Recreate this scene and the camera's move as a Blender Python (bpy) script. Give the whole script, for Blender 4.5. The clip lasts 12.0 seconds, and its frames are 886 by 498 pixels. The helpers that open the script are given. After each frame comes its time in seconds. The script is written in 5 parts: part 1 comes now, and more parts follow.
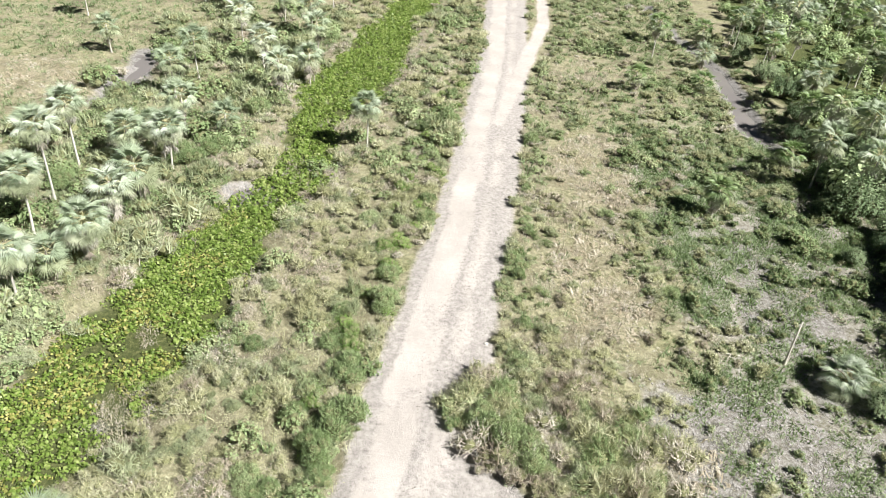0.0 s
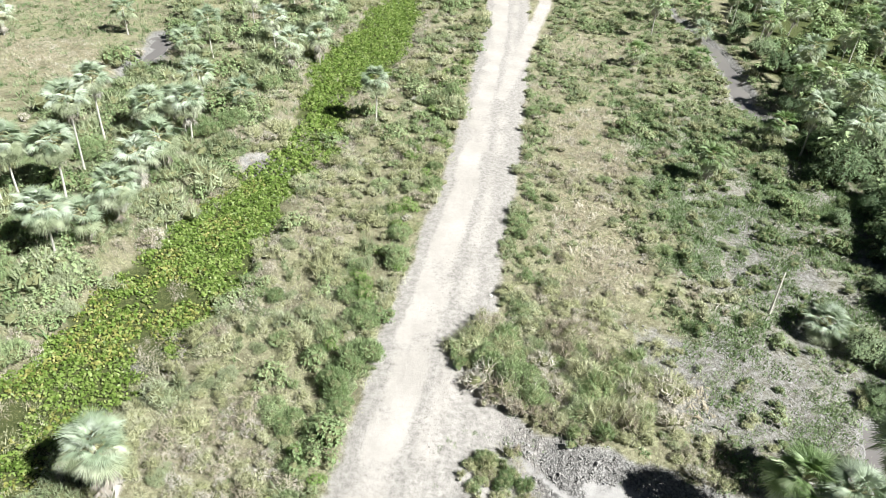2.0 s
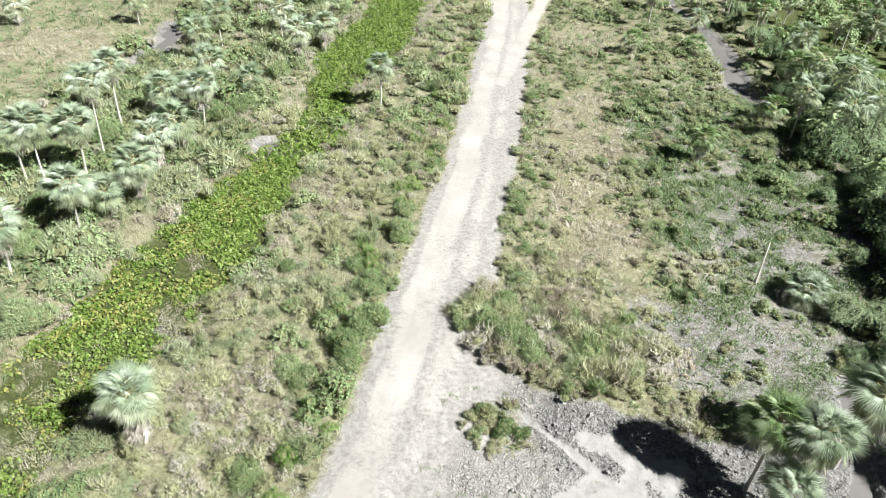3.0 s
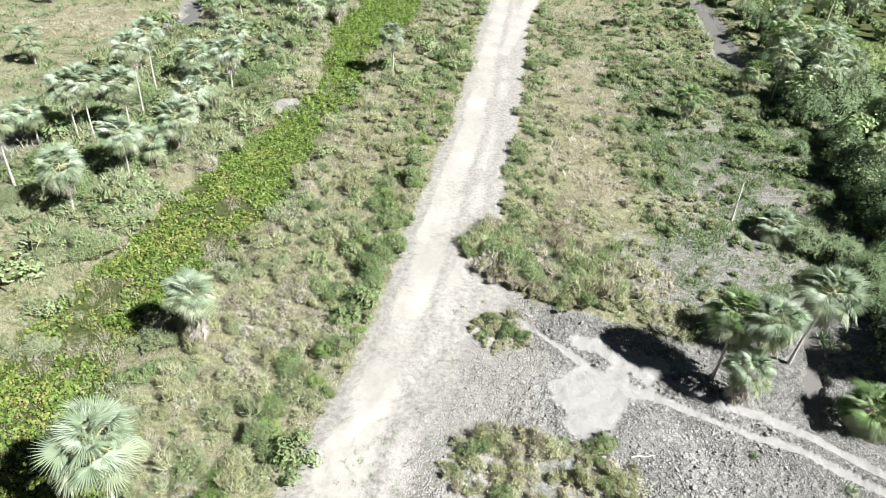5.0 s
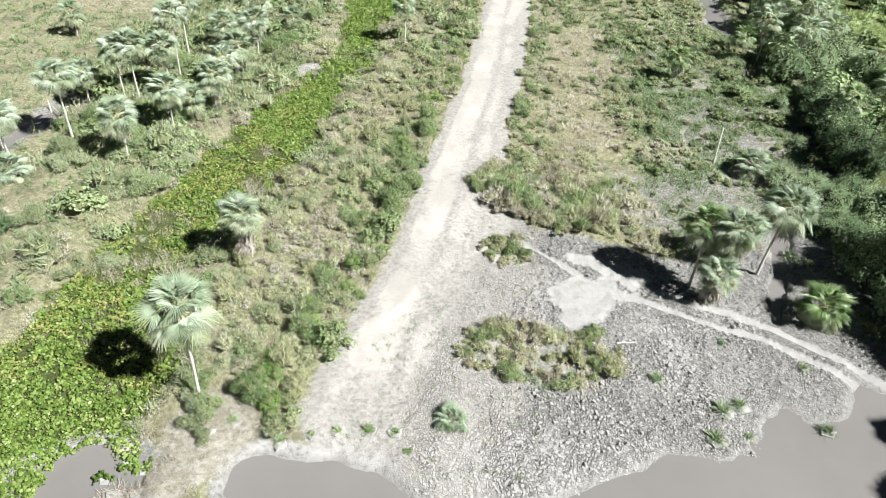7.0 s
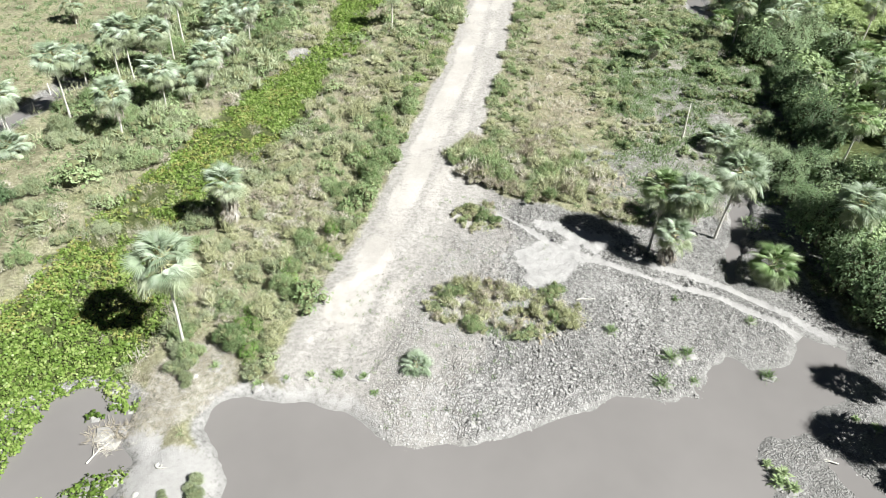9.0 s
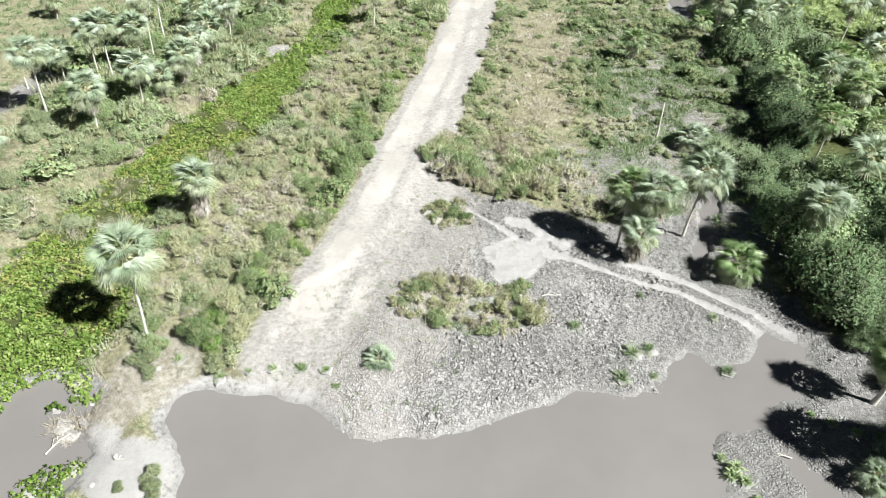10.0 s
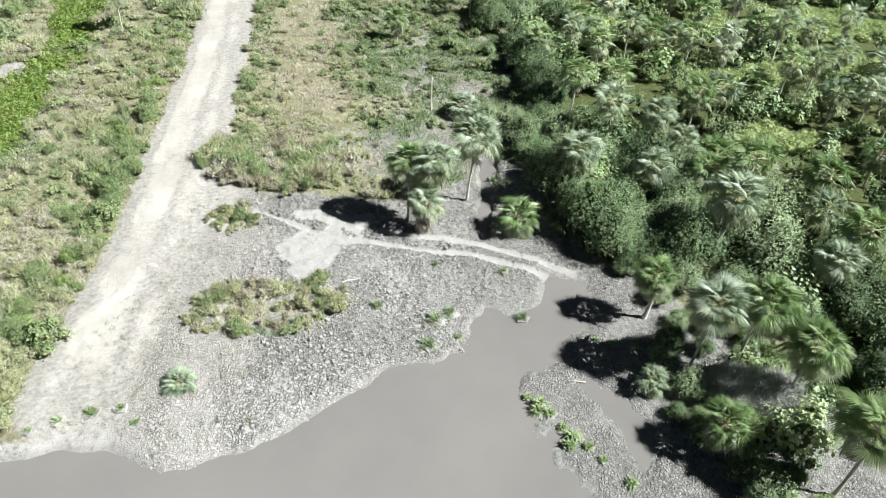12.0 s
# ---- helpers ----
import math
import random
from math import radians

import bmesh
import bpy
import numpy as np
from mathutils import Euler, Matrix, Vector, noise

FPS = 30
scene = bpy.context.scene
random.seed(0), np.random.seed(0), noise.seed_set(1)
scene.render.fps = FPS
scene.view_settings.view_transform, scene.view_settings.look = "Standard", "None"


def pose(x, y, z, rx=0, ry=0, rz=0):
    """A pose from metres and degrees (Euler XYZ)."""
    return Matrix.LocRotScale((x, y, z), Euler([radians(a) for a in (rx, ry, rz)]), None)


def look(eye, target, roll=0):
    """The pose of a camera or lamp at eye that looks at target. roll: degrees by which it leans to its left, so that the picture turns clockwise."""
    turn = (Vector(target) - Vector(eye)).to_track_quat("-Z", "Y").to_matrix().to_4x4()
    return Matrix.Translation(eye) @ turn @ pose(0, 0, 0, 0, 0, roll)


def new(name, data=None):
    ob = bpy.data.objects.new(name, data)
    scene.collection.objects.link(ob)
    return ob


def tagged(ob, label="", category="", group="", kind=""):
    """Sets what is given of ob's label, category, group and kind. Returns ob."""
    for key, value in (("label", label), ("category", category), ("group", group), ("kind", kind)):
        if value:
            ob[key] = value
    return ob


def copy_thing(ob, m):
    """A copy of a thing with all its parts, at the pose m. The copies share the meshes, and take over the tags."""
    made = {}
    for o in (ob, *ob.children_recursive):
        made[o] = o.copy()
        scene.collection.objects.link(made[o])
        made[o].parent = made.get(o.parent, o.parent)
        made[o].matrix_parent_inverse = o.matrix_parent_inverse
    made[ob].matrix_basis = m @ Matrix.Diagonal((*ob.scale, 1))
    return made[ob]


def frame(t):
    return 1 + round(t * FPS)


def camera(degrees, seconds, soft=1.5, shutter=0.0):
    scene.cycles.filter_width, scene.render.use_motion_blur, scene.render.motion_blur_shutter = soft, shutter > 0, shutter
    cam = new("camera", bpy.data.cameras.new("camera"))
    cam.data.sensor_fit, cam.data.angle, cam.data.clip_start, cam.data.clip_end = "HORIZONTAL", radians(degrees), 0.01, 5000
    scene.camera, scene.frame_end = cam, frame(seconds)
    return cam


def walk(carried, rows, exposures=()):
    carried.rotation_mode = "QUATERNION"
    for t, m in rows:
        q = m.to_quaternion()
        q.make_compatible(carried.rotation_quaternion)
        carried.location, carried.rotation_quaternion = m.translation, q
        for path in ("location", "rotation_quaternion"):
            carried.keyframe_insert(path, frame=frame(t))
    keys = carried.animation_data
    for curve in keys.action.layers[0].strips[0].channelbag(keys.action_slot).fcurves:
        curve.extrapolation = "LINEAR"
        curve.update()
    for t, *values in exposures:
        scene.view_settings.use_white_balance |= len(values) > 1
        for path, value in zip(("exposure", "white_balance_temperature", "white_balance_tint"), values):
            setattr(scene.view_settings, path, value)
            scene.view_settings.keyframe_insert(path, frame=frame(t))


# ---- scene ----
cam = camera(67.0, 12.0, 0.6)
PATH = [
    (0, (-0.592, 2.293, 24.136), (-0.645, 3.951, 23.018), 4.7),
    (0.5, (-0.642, 1.986, 24.101), (-0.696, 3.643, 22.982), 4.5),
    (1, (-0.619, 1.287, 24.087), (-0.677, 2.938, 22.959), 4.4),
    (1.5, (-0.576, 0.295, 24.142), (-0.637, 1.94, 23.005), 4.2),
    (2, (-0.476, -0.838, 24.188), (-0.541, 0.8, 23.042), 4.0),
    (2.5, (-0.336, -2.04, 24.272), (-0.406, -0.407, 23.12), 3.8),
    (3, (-0.28, -3.341, 24.342), (-0.352, -1.712, 23.184), 3.7),
    (5, (-0.277, -9.239, 24.618), (-0.355, -7.629, 23.435), 3.3),
    (5.5, (-0.277, -10.898, 24.662), (-0.359, -9.291, 23.474), 3.1),
    (6, (-0.284, -12.641, 24.681), (-0.371, -11.038, 23.487), 2.9),
    (6.5, (-0.275, -14.298, 24.738), (-0.365, -12.701, 23.538), 2.7),
    (7, (-0.11, -15.724, 24.805), (-0.206, -14.132, 23.598), 2.4),
    (9, (2.123, -18.51, 24.833), (2.01, -16.927, 23.616), 1.7),
    (9.5, (3.111, -18.621, 24.857), (3.003, -17.039, 23.638), 2.0),
    (10, (3.704, -18.7, 24.871), (3.606, -17.117, 23.653), 2.4),
    (10.5, (3.957, -18.786, 24.899), (3.851, -17.203, 23.682), 2.0),
    (11, (4.919, -18.786, 24.928), (4.822, -17.203, 23.709), 1.7),
    (11.1, (5.057, -18.797, 24.93), (5.108, -17.213, 23.71), 2.2),
    (11.2, (5.141, -18.82, 24.931), (5.286, -17.243, 23.71), 2.3),
    (11.3, (5.202, -18.841, 24.929), (5.399, -17.271, 23.706), 2.2),
    (11.5, (5.3, -18.864, 24.912), (5.608, -17.312, 23.688), 3.1),
    (12, (5.323, -18.9, 24.862), (5.747, -17.376, 23.638), 3.4),
]

EXPOSURES = ((0, 1.16, 6660, 8.8), (1.0, 1.16, 6610, 8.0), (2.0, 1.15, 6400, 4.8), (10.8, 1.14, 6350, 3.6), (12, 1.12, 6320, 2.2))
walk(cam, [(t, look(eye, target, roll)) for t, eye, target, roll in PATH], EXPOSURES)

# world, sun and exposure
SUN_AZIMUTH, SUN_ELEVATION = 115.0, 45.0
world = bpy.data.worlds.new("world")
scene.world = world
world.use_nodes = True
sky = world.node_tree.nodes.new("ShaderNodeTexSky")
sky.sky_type, sky.sun_disc = "NISHITA", False
sky.sun_elevation, sky.sun_rotation = radians(SUN_ELEVATION), radians(SUN_AZIMUTH)
world.node_tree.links.new(sky.outputs[0], world.node_tree.nodes["Background"].inputs[0])
world.node_tree.nodes["Background"].inputs[1].default_value = 0.0075
sun = new("sun", bpy.data.lights.new("sun", "SUN"))
sun.data.energy, sun.data.angle, sun.data.color = 5.0, radians(0.5), (1.0, 0.985, 0.945)
az, el = radians(SUN_AZIMUTH), radians(SUN_ELEVATION)
toward = Vector((math.sin(az) * math.cos(el), math.cos(az) * math.cos(el), math.sin(el)))
sun.matrix_world = look(tuple(toward * 200), (0, 0, 0))

# ---------------------------------------------------------------- materials


class Nodes:
    """A small builder for node materials."""

    def __init__(self, name):
        self.mat = bpy.data.materials.new(name)
        self.mat.use_nodes = True
        self.tree = self.mat.node_tree
        self.tree.nodes.clear()
        self.out = self.add("ShaderNodeOutputMaterial")

    def add(self, kind, **values):
        node = self.tree.nodes.new(kind)
        for key, value in values.items():
            node.inputs[key].default_value = value
        return node

    def link(self, a, b):
        self.tree.links.new(a, b)

    def noise(self, scale, detail=4.0, rough=0.6, vector=None):
        n = self.add("ShaderNodeTexNoise", Scale=scale, Detail=detail, Roughness=rough)
        self.link(vector or self.position(), n.inputs["Vector"])
        return n.outputs["Fac"]

    def position(self):
        return self.add("ShaderNodeNewGeometry").outputs["Position"]

    def ramp(self, fac, stops):
        r = self.add("ShaderNodeValToRGB")
        el_ = r.color_ramp.elements
        while len(el_) < len(stops):
            el_.new(0.5)
        for e, (at, col) in zip(el_, stops):
            e.position, e.color = at, (*col, 1) if len(col) == 3 else col
        self.link(fac, r.inputs["Fac"])
        return r.outputs["Color"]

    def mix(self, fac, a, b, blend="MIX"):
        m = self.tree.nodes.new("ShaderNodeMix")
        m.data_type, m.blend_type = "RGBA", blend
        for sock, v in ((m.inputs[0], fac), (m.inputs[6], a), (m.inputs[7], b)):
            if isinstance(v, (int, float)):
                sock.default_value = v
            elif isinstance(v, tuple):
                sock.default_value = (*v, 1)
            else:
                self.link(v, sock)
        return m.outputs[2]

    def math(self, op, a, b=0.0, clamp=False):
        m = self.tree.nodes.new("ShaderNodeMath")
        m.operation, m.use_clamp = op, clamp
        for sock, v in zip(m.inputs, (a, b)):
            if isinstance(v, (int, float)):
                sock.default_value = v
            else:
                self.link(v, sock)
        return m.outputs[0]

    def attribute(self, name):
        a = self.add("ShaderNodeAttribute")
        a.attribute_name = name
        return a.outputs["Fac"]


def foliage(name, dark, mid, light, through_light=0.3, rough=0.55, patch=0.25, spec=0.3):
    """Leaves: every blade has its own shade, with broader patches over the ground."""
    n = Nodes(name)
    dark, mid, light = [(r * 0.96, g, min(1.0, b * 1.22)) for r, g, b in (dark, mid, light)]
    isle = n.add("ShaderNodeNewGeometry").outputs["Random Per Island"]
    own = n.add("ShaderNodeObjectInfo").outputs["Random"]
    clump_tone = n.math("FRACT", n.math("ADD", n.attribute("tone"), own))
    both = n.math("ADD", n.math("MULTIPLY", isle, 0.28), n.math("MULTIPLY", clump_tone, 0.55))
    wide = n.noise(patch, 3.0)
    pick = n.math("ADD", both, n.math("MULTIPLY", wide, 0.6))
    pick = n.math("SUBTRACT", pick, 0.22, clamp=True)
    col = n.ramp(pick, [(0.0, dark), (0.5, mid), (1.0, light)])
    p = n.add("ShaderNodeBsdfPrincipled", Roughness=rough)
    p.inputs["Specular IOR Level"].default_value = spec
    n.link(col, p.inputs["Base Color"])
    t = n.add("ShaderNodeBsdfTranslucent")
    n.link(n.mix(0.35, col, (0.26, 0.36, 0.08)), t.inputs["Color"])
    m = n.add("ShaderNodeMixShader", Fac=through_light * 1.1)
    n.link(p.outputs[0], m.inputs[1])
    n.link(t.outputs[0], m.inputs[2])
    n.link(m.outputs[0], n.out.inputs[0])
    return n.mat


def rough_solid(name, dark, light, scale=6.0, rough=0.85, bump=0.3, stretch=(1, 1, 1)):
    n = Nodes(name)
    tc = n.add("ShaderNodeTexCoord").outputs["Object"]
    mp = n.add("ShaderNodeMapping")
    mp.inputs["Scale"].default_value = stretch
    n.link(tc, mp.inputs["Vector"])
    own = n.add("ShaderNodeObjectInfo").outputs["Random"]
    a = n.noise(scale, 6.0, 0.65, mp.outputs[0])
    b = n.noise(scale * 0.2, 3.0, 0.5, mp.outputs[0])
    f = n.math("ADD", n.math("MULTIPLY", a, 0.6), n.math("MULTIPLY", b, 0.4))
    f = n.math("ADD", f, n.math("MULTIPLY", own, 0.2), clamp=True)
    p = n.add("ShaderNodeBsdfPrincipled", Roughness=rough)
    n.link(n.ramp(f, [(0.3, dark), (0.75, light)]), p.inputs["Base Color"])
    bp = n.add("ShaderNodeBump", Strength=bump, Distance=0.03)
    n.link(a, bp.inputs["Height"])
    n.link(bp.outputs[0], p.inputs["Normal"])
    n.link(p.outputs[0], n.out.inputs[0])
    return n.mat


def ground_material():
    n = Nodes("ground")
    fine, grain, wide = n.noise(26.0, 8.0, 0.75), n.noise(4.2, 8.0, 0.72), n.noise(0.35, 4.0, 0.6)
    mixed = n.math("ADD", n.math("MULTIPLY", fine, 0.5), n.math("MULTIPLY", grain, 0.5))
    litter = n.ramp(n.math("ADD", n.math("MULTIPLY", mixed, 0.65), n.math("MULTIPLY", wide, 0.35)),
                    [(0.36, (0.03, 0.03, 0.017)), (0.48, (0.21, 0.196, 0.128)), (0.6, (0.47, 0.435, 0.325))])
    herb = n.ramp(mixed, [(0.38, (0.02, 0.026, 0.012)), (0.5, (0.19, 0.19, 0.105)), (0.6, (0.42, 0.40, 0.255))])
    litter = n.mix(n.ramp(wide, [(0.46, (0, 0, 0)), (0.64, (1, 1, 1))]), litter, herb)
    mud = n.ramp(mixed, [(0.38, (0.06, 0.057, 0.056)), (0.49, (0.25, 0.239, 0.236)), (0.6, (0.44, 0.421, 0.415))])
    gravel = n.ramp(mixed, [(0.37, (0.15, 0.138, 0.131)), (0.49, (0.335, 0.312, 0.3)), (0.62, (0.47, 0.44, 0.424))])
    sand = n.ramp(n.math("ADD", n.math("MULTIPLY", mixed, 0.5), n.math("MULTIPLY", wide, 0.5)),
                  [(0.3, (0.34, 0.315, 0.295)), (0.5, (0.435, 0.40, 0.382)), (0.62, (0.51, 0.475, 0.457))])
    pale = n.ramp(mixed, [(0.34, (0.27, 0.255, 0.252)), (0.46, (0.365, 0.347, 0.346)), (0.64, (0.42, 0.402, 0.40))])
    glade = n.ramp(mixed, [(0.38, (0.03, 0.042, 0.02)), (0.5, (0.17, 0.225, 0.085)), (0.62, (0.36, 0.42, 0.19))])
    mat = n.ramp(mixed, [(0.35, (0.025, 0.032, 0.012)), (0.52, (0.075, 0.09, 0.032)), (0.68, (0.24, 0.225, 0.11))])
    col = litter
    ragged = n.math("MULTIPLY", n.math("SUBTRACT", mixed, 0.5), 1.7)
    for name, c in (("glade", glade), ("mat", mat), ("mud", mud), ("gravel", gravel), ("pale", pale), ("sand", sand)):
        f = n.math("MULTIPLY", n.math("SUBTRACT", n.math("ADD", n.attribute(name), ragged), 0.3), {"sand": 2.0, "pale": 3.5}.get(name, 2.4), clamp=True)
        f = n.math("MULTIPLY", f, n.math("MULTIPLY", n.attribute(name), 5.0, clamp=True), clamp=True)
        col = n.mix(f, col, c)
    bent = n.add("ShaderNodeVectorMath")
    bent.operation = "MULTIPLY_ADD"
    warp = n.add("ShaderNodeTexNoise", Scale=2.5, Detail=3.0)
    n.link(n.position(), warp.inputs["Vector"])
    n.link(warp.outputs["Color"], bent.inputs[0])
    bent.inputs[1].default_value = (0.45, 0.45, 0.45)
    n.link(n.position(), bent.inputs[2])
    plate = n.add("ShaderNodeTexVoronoi", Scale=6.4)
    plate.feature = "DISTANCE_TO_EDGE"
    n.link(bent.outputs[0], plate.inputs["Vector"])
    lump = n.math("MULTIPLY", plate.outputs["Distance"], 3.2, clamp=True)
    crack = n.attribute("crack")
    gap = n.ramp(lump, [(0.10, (1, 1, 1)), (0.42, (0, 0, 0))])
    col = n.mix(n.math("MULTIPLY", gap, n.math("MULTIPLY", crack, 0.55)), col, (0.075, 0.071, 0.069))
    wet = n.attribute("wet")
    col = n.mix(n.math("MULTIPLY", wet, 0.7), col, n.mix(0.6, col, (0.185, 0.178, 0.173)))
    p = n.add("ShaderNodeBsdfPrincipled", Roughness=0.9)
    p.inputs["Specular IOR Level"].default_value = 0.2
    n.link(col, p.inputs["Base Color"])
    n.link(n.math("SUBTRACT", 0.92, n.math("MULTIPLY", wet, 0.45)), p.inputs["Roughness"])
    bp = n.add("ShaderNodeBump", Strength=0.8, Distance=0.10)
    n.link(n.math("ADD", mixed, n.math("MULTIPLY", n.math("MULTIPLY", lump, crack), 0.8)), bp.inputs["Height"])
    n.link(bp.outputs[0], p.inputs["Normal"])
    n.link(p.outputs[0], n.out.inputs[0])
    return n.mat


def water_material():
    n = Nodes("muddy_water")
    f = n.noise(0.12, 4.0)
    p = n.add("ShaderNodeBsdfPrincipled", Roughness=0.12, IOR=1.33)
    n.link(n.ramp(f, [(0.3, (0.175, 0.162, 0.160)), (0.7, (0.208, 0.192, 0.190))]), p.inputs["Base Color"])
    bp = n.add("ShaderNodeBump", Strength=0.05, Distance=0.02)
    n.link(n.noise(2.2, 3.0), bp.inputs["Height"])
    n.link(bp.outputs[0], p.inputs["Normal"])
    n.link(p.outputs[0], n.out.inputs[0])
    return n.mat


M_GROUND, M_WATER = ground_material(), water_material()
M_WEED = foliage("olive_weed", (0.24, 0.235, 0.10), (0.55, 0.52, 0.28), (0.74, 0.70, 0.45), 0.3)
M_GRASS = foliage("meadow_grass", (0.08, 0.12, 0.042), (0.22, 0.29, 0.12), (0.42, 0.45, 0.24))
M_GLADE = foliage("glade_grass", (0.21, 0.26, 0.085), (0.41, 0.465, 0.18), (0.60, 0.63, 0.32), 0.3)
M_STRAW = foliage("straw", (0.27, 0.21, 0.13), (0.54, 0.46, 0.32), (0.76, 0.69, 0.54), 0.2, 0.7)
M_HUSK = foliage("dry_broad_leaf", (0.26, 0.19, 0.10), (0.50, 0.42, 0.27), (0.74, 0.67, 0.51), 0.2, 0.6)
M_LILY = foliage("water_hyacinth", (0.06, 0.10, 0.016), (0.25, 0.35, 0.065), (0.54, 0.56, 0.20), 0.4, 0.4, 1.1, 0.4)
M_LILY_OLD = foliage("ageing_hyacinth", (0.12, 0.12, 0.03), (0.34, 0.33, 0.08), (0.50, 0.44, 0.17), 0.2, 0.5, 0.8, 0.3)
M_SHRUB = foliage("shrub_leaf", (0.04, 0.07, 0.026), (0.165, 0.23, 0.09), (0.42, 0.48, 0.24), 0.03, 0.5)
M_BUSH = foliage("leafy_bush", (0.09, 0.135, 0.045), (0.27, 0.34, 0.135), (0.50, 0.54, 0.27), 0.25)
# Lighter copy of the wood's leaf beside M_SHRUB: sunlight put into the colour.
M_SUNNY = foliage("sunlit_bush_leaf", (0.12, 0.175, 0.06), (0.37, 0.455, 0.19), (0.62, 0.66, 0.36), 0.25)
M_BRIGHT = foliage("bright_shrub_leaf", (0.07, 0.13, 0.025), (0.19, 0.30, 0.06), (0.40, 0.50, 0.15), 0.25)
M_GREY = foliage("grey_shrub_leaf", (0.14, 0.165, 0.07), (0.37, 0.40, 0.205), (0.58, 0.58, 0.35), 0.3)
M_FROND = foliage("palm_blade", (0.17, 0.225, 0.115), (0.41, 0.465, 0.275), (0.69, 0.71, 0.53), 0.3, 0.42, 0.1, 0.5)
M_FROND_GREEN = foliage("green_palm_blade", (0.09, 0.155, 0.045), (0.25, 0.34, 0.12), (0.50, 0.55, 0.28), 0.3, 0.4, 0.1, 0.5)
M_FROND_PALE = foliage("ageing_palm_blade", (0.20, 0.22, 0.10), (0.40, 0.425, 0.235), (0.62, 0.61, 0.41), 0.25, 0.5, 0.1, 0.4)
M_PETIOLE = rough_solid("petiole", (0.40, 0.37, 0.19), (0.62, 0.58, 0.36), 8, 0.5, 0.1)
M_DEAD = foliage("dead_frond", (0.18, 0.15, 0.10), (0.42, 0.36, 0.26), (0.66, 0.60, 0.48), 0.1, 0.8)
M_BLEACHED = foliage("bleached_twigs", (0.40, 0.37, 0.29), (0.58, 0.55, 0.44), (0.78, 0.74, 0.62), 0.1, 0.8)
M_TRUNK = rough_solid("palm_trunk", (0.30, 0.28, 0.26), (0.62, 0.59, 0.55), 5, 0.9, 0.6, (1, 1, 5))
M_TWIG = rough_solid("twig", (0.12, 0.10, 0.08), (0.30, 0.26, 0.21), 9, 0.9, 0.4)
# Dark core colours that stand in for the shade deep inside bushes.
M_CORE_SHADE = rough_solid("core_shade", (0.06, 0.068, 0.03), (0.21, 0.215, 0.11), 14, 0.95, 0.6)
M_DEEP_SHADE = rough_solid("deep_core_shade", (0.02, 0.026, 0.012), (0.09, 0.105, 0.045), 11, 0.95, 0.6)
M_STAKE = rough_solid("bleached_wood", (0.38, 0.35, 0.31), (0.66, 0.63, 0.58), 9, 0.85, 0.4, (1, 1, 0.2))
M_CLOD = rough_solid("mud_clod", (0.14, 0.133, 0.131), (0.42, 0.40, 0.394), 7, 0.95, 0.5)
M_PALECLOD = rough_solid("pale_mud_clod", (0.20, 0.19, 0.187), (0.42, 0.402, 0.396), 7, 0.95, 0.5)
M_STONE = rough_solid("grey_stone", (0.30, 0.28, 0.26), (0.55, 0.53, 0.50), 5, 0.9, 0.4)

# ---------------------------------------------------------------- the plan: noise, distances, zones


def lattice(ix, iy, seed):
    v = np.sin(ix * 127.1 + iy * 311.7 + seed * 74.7) * 43758.5453
    return v - np.floor(v)


def value_noise(x, y, seed=0):
    ix, iy = np.floor(x), np.floor(y)
    fx, fy = x - ix, y - iy
    fx, fy = fx * fx * (3 - 2 * fx), fy * fy * (3 - 2 * fy)
    a, b = lattice(ix, iy, seed), lattice(ix + 1, iy, seed)
    c, d = lattice(ix, iy + 1, seed), lattice(ix + 1, iy + 1, seed)
    return (a * (1 - fx) + b * fx) * (1 - fy) + (c * (1 - fx) + d * fx) * fy


def fbm(x, y, scale, seed=0, octaves=3):
    total, amp, norm = 0.0, 1.0, 0.0
    for k in range(octaves):
        total = total + amp * value_noise(x * scale * 2 ** k + 13.7 * k, y * scale * 2 ** k - 7.3 * k, seed + k)
        norm, amp = norm + amp, amp * 0.5
    return total / norm


def cells(x, y, scale, seed=0):
    """Distance from the nearest of scattered points, in cells."""
    u, v = x * scale, y * scale
    iu, iv = np.floor(u), np.floor(v)
    best = np.full(np.shape(x), 9.0)
    for du in (-1, 0, 1):
        for dv in (-1, 0, 1):
            pu, pv = iu + du, iv + dv
            best = np.minimum(best, np.hypot(pu + lattice(pu, pv, seed) - u, pv + lattice(pu, pv, seed + 5) - v))
    return best


def smooth(lo, hi, v):
    t = np.clip((v - lo) / (hi - lo), 0, 1)
    return t * t * (3 - 2 * t)


def along(x, y, pts):
    """Distance from a band: points (x, y, half width). Negative inside."""
    best = np.full(np.shape(x), 1e9)
    for (ax, ay, aw), (bx, by, bw) in zip(pts, pts[1:]):
        dx, dy = bx - ax, by - ay
        t = np.clip(((x - ax) * dx + (y - ay) * dy) / (dx * dx + dy * dy), 0, 1)
        best = np.minimum(best, np.hypot(x - ax - t * dx, y - ay - t * dy) - (aw + t * (bw - aw)))
    return best


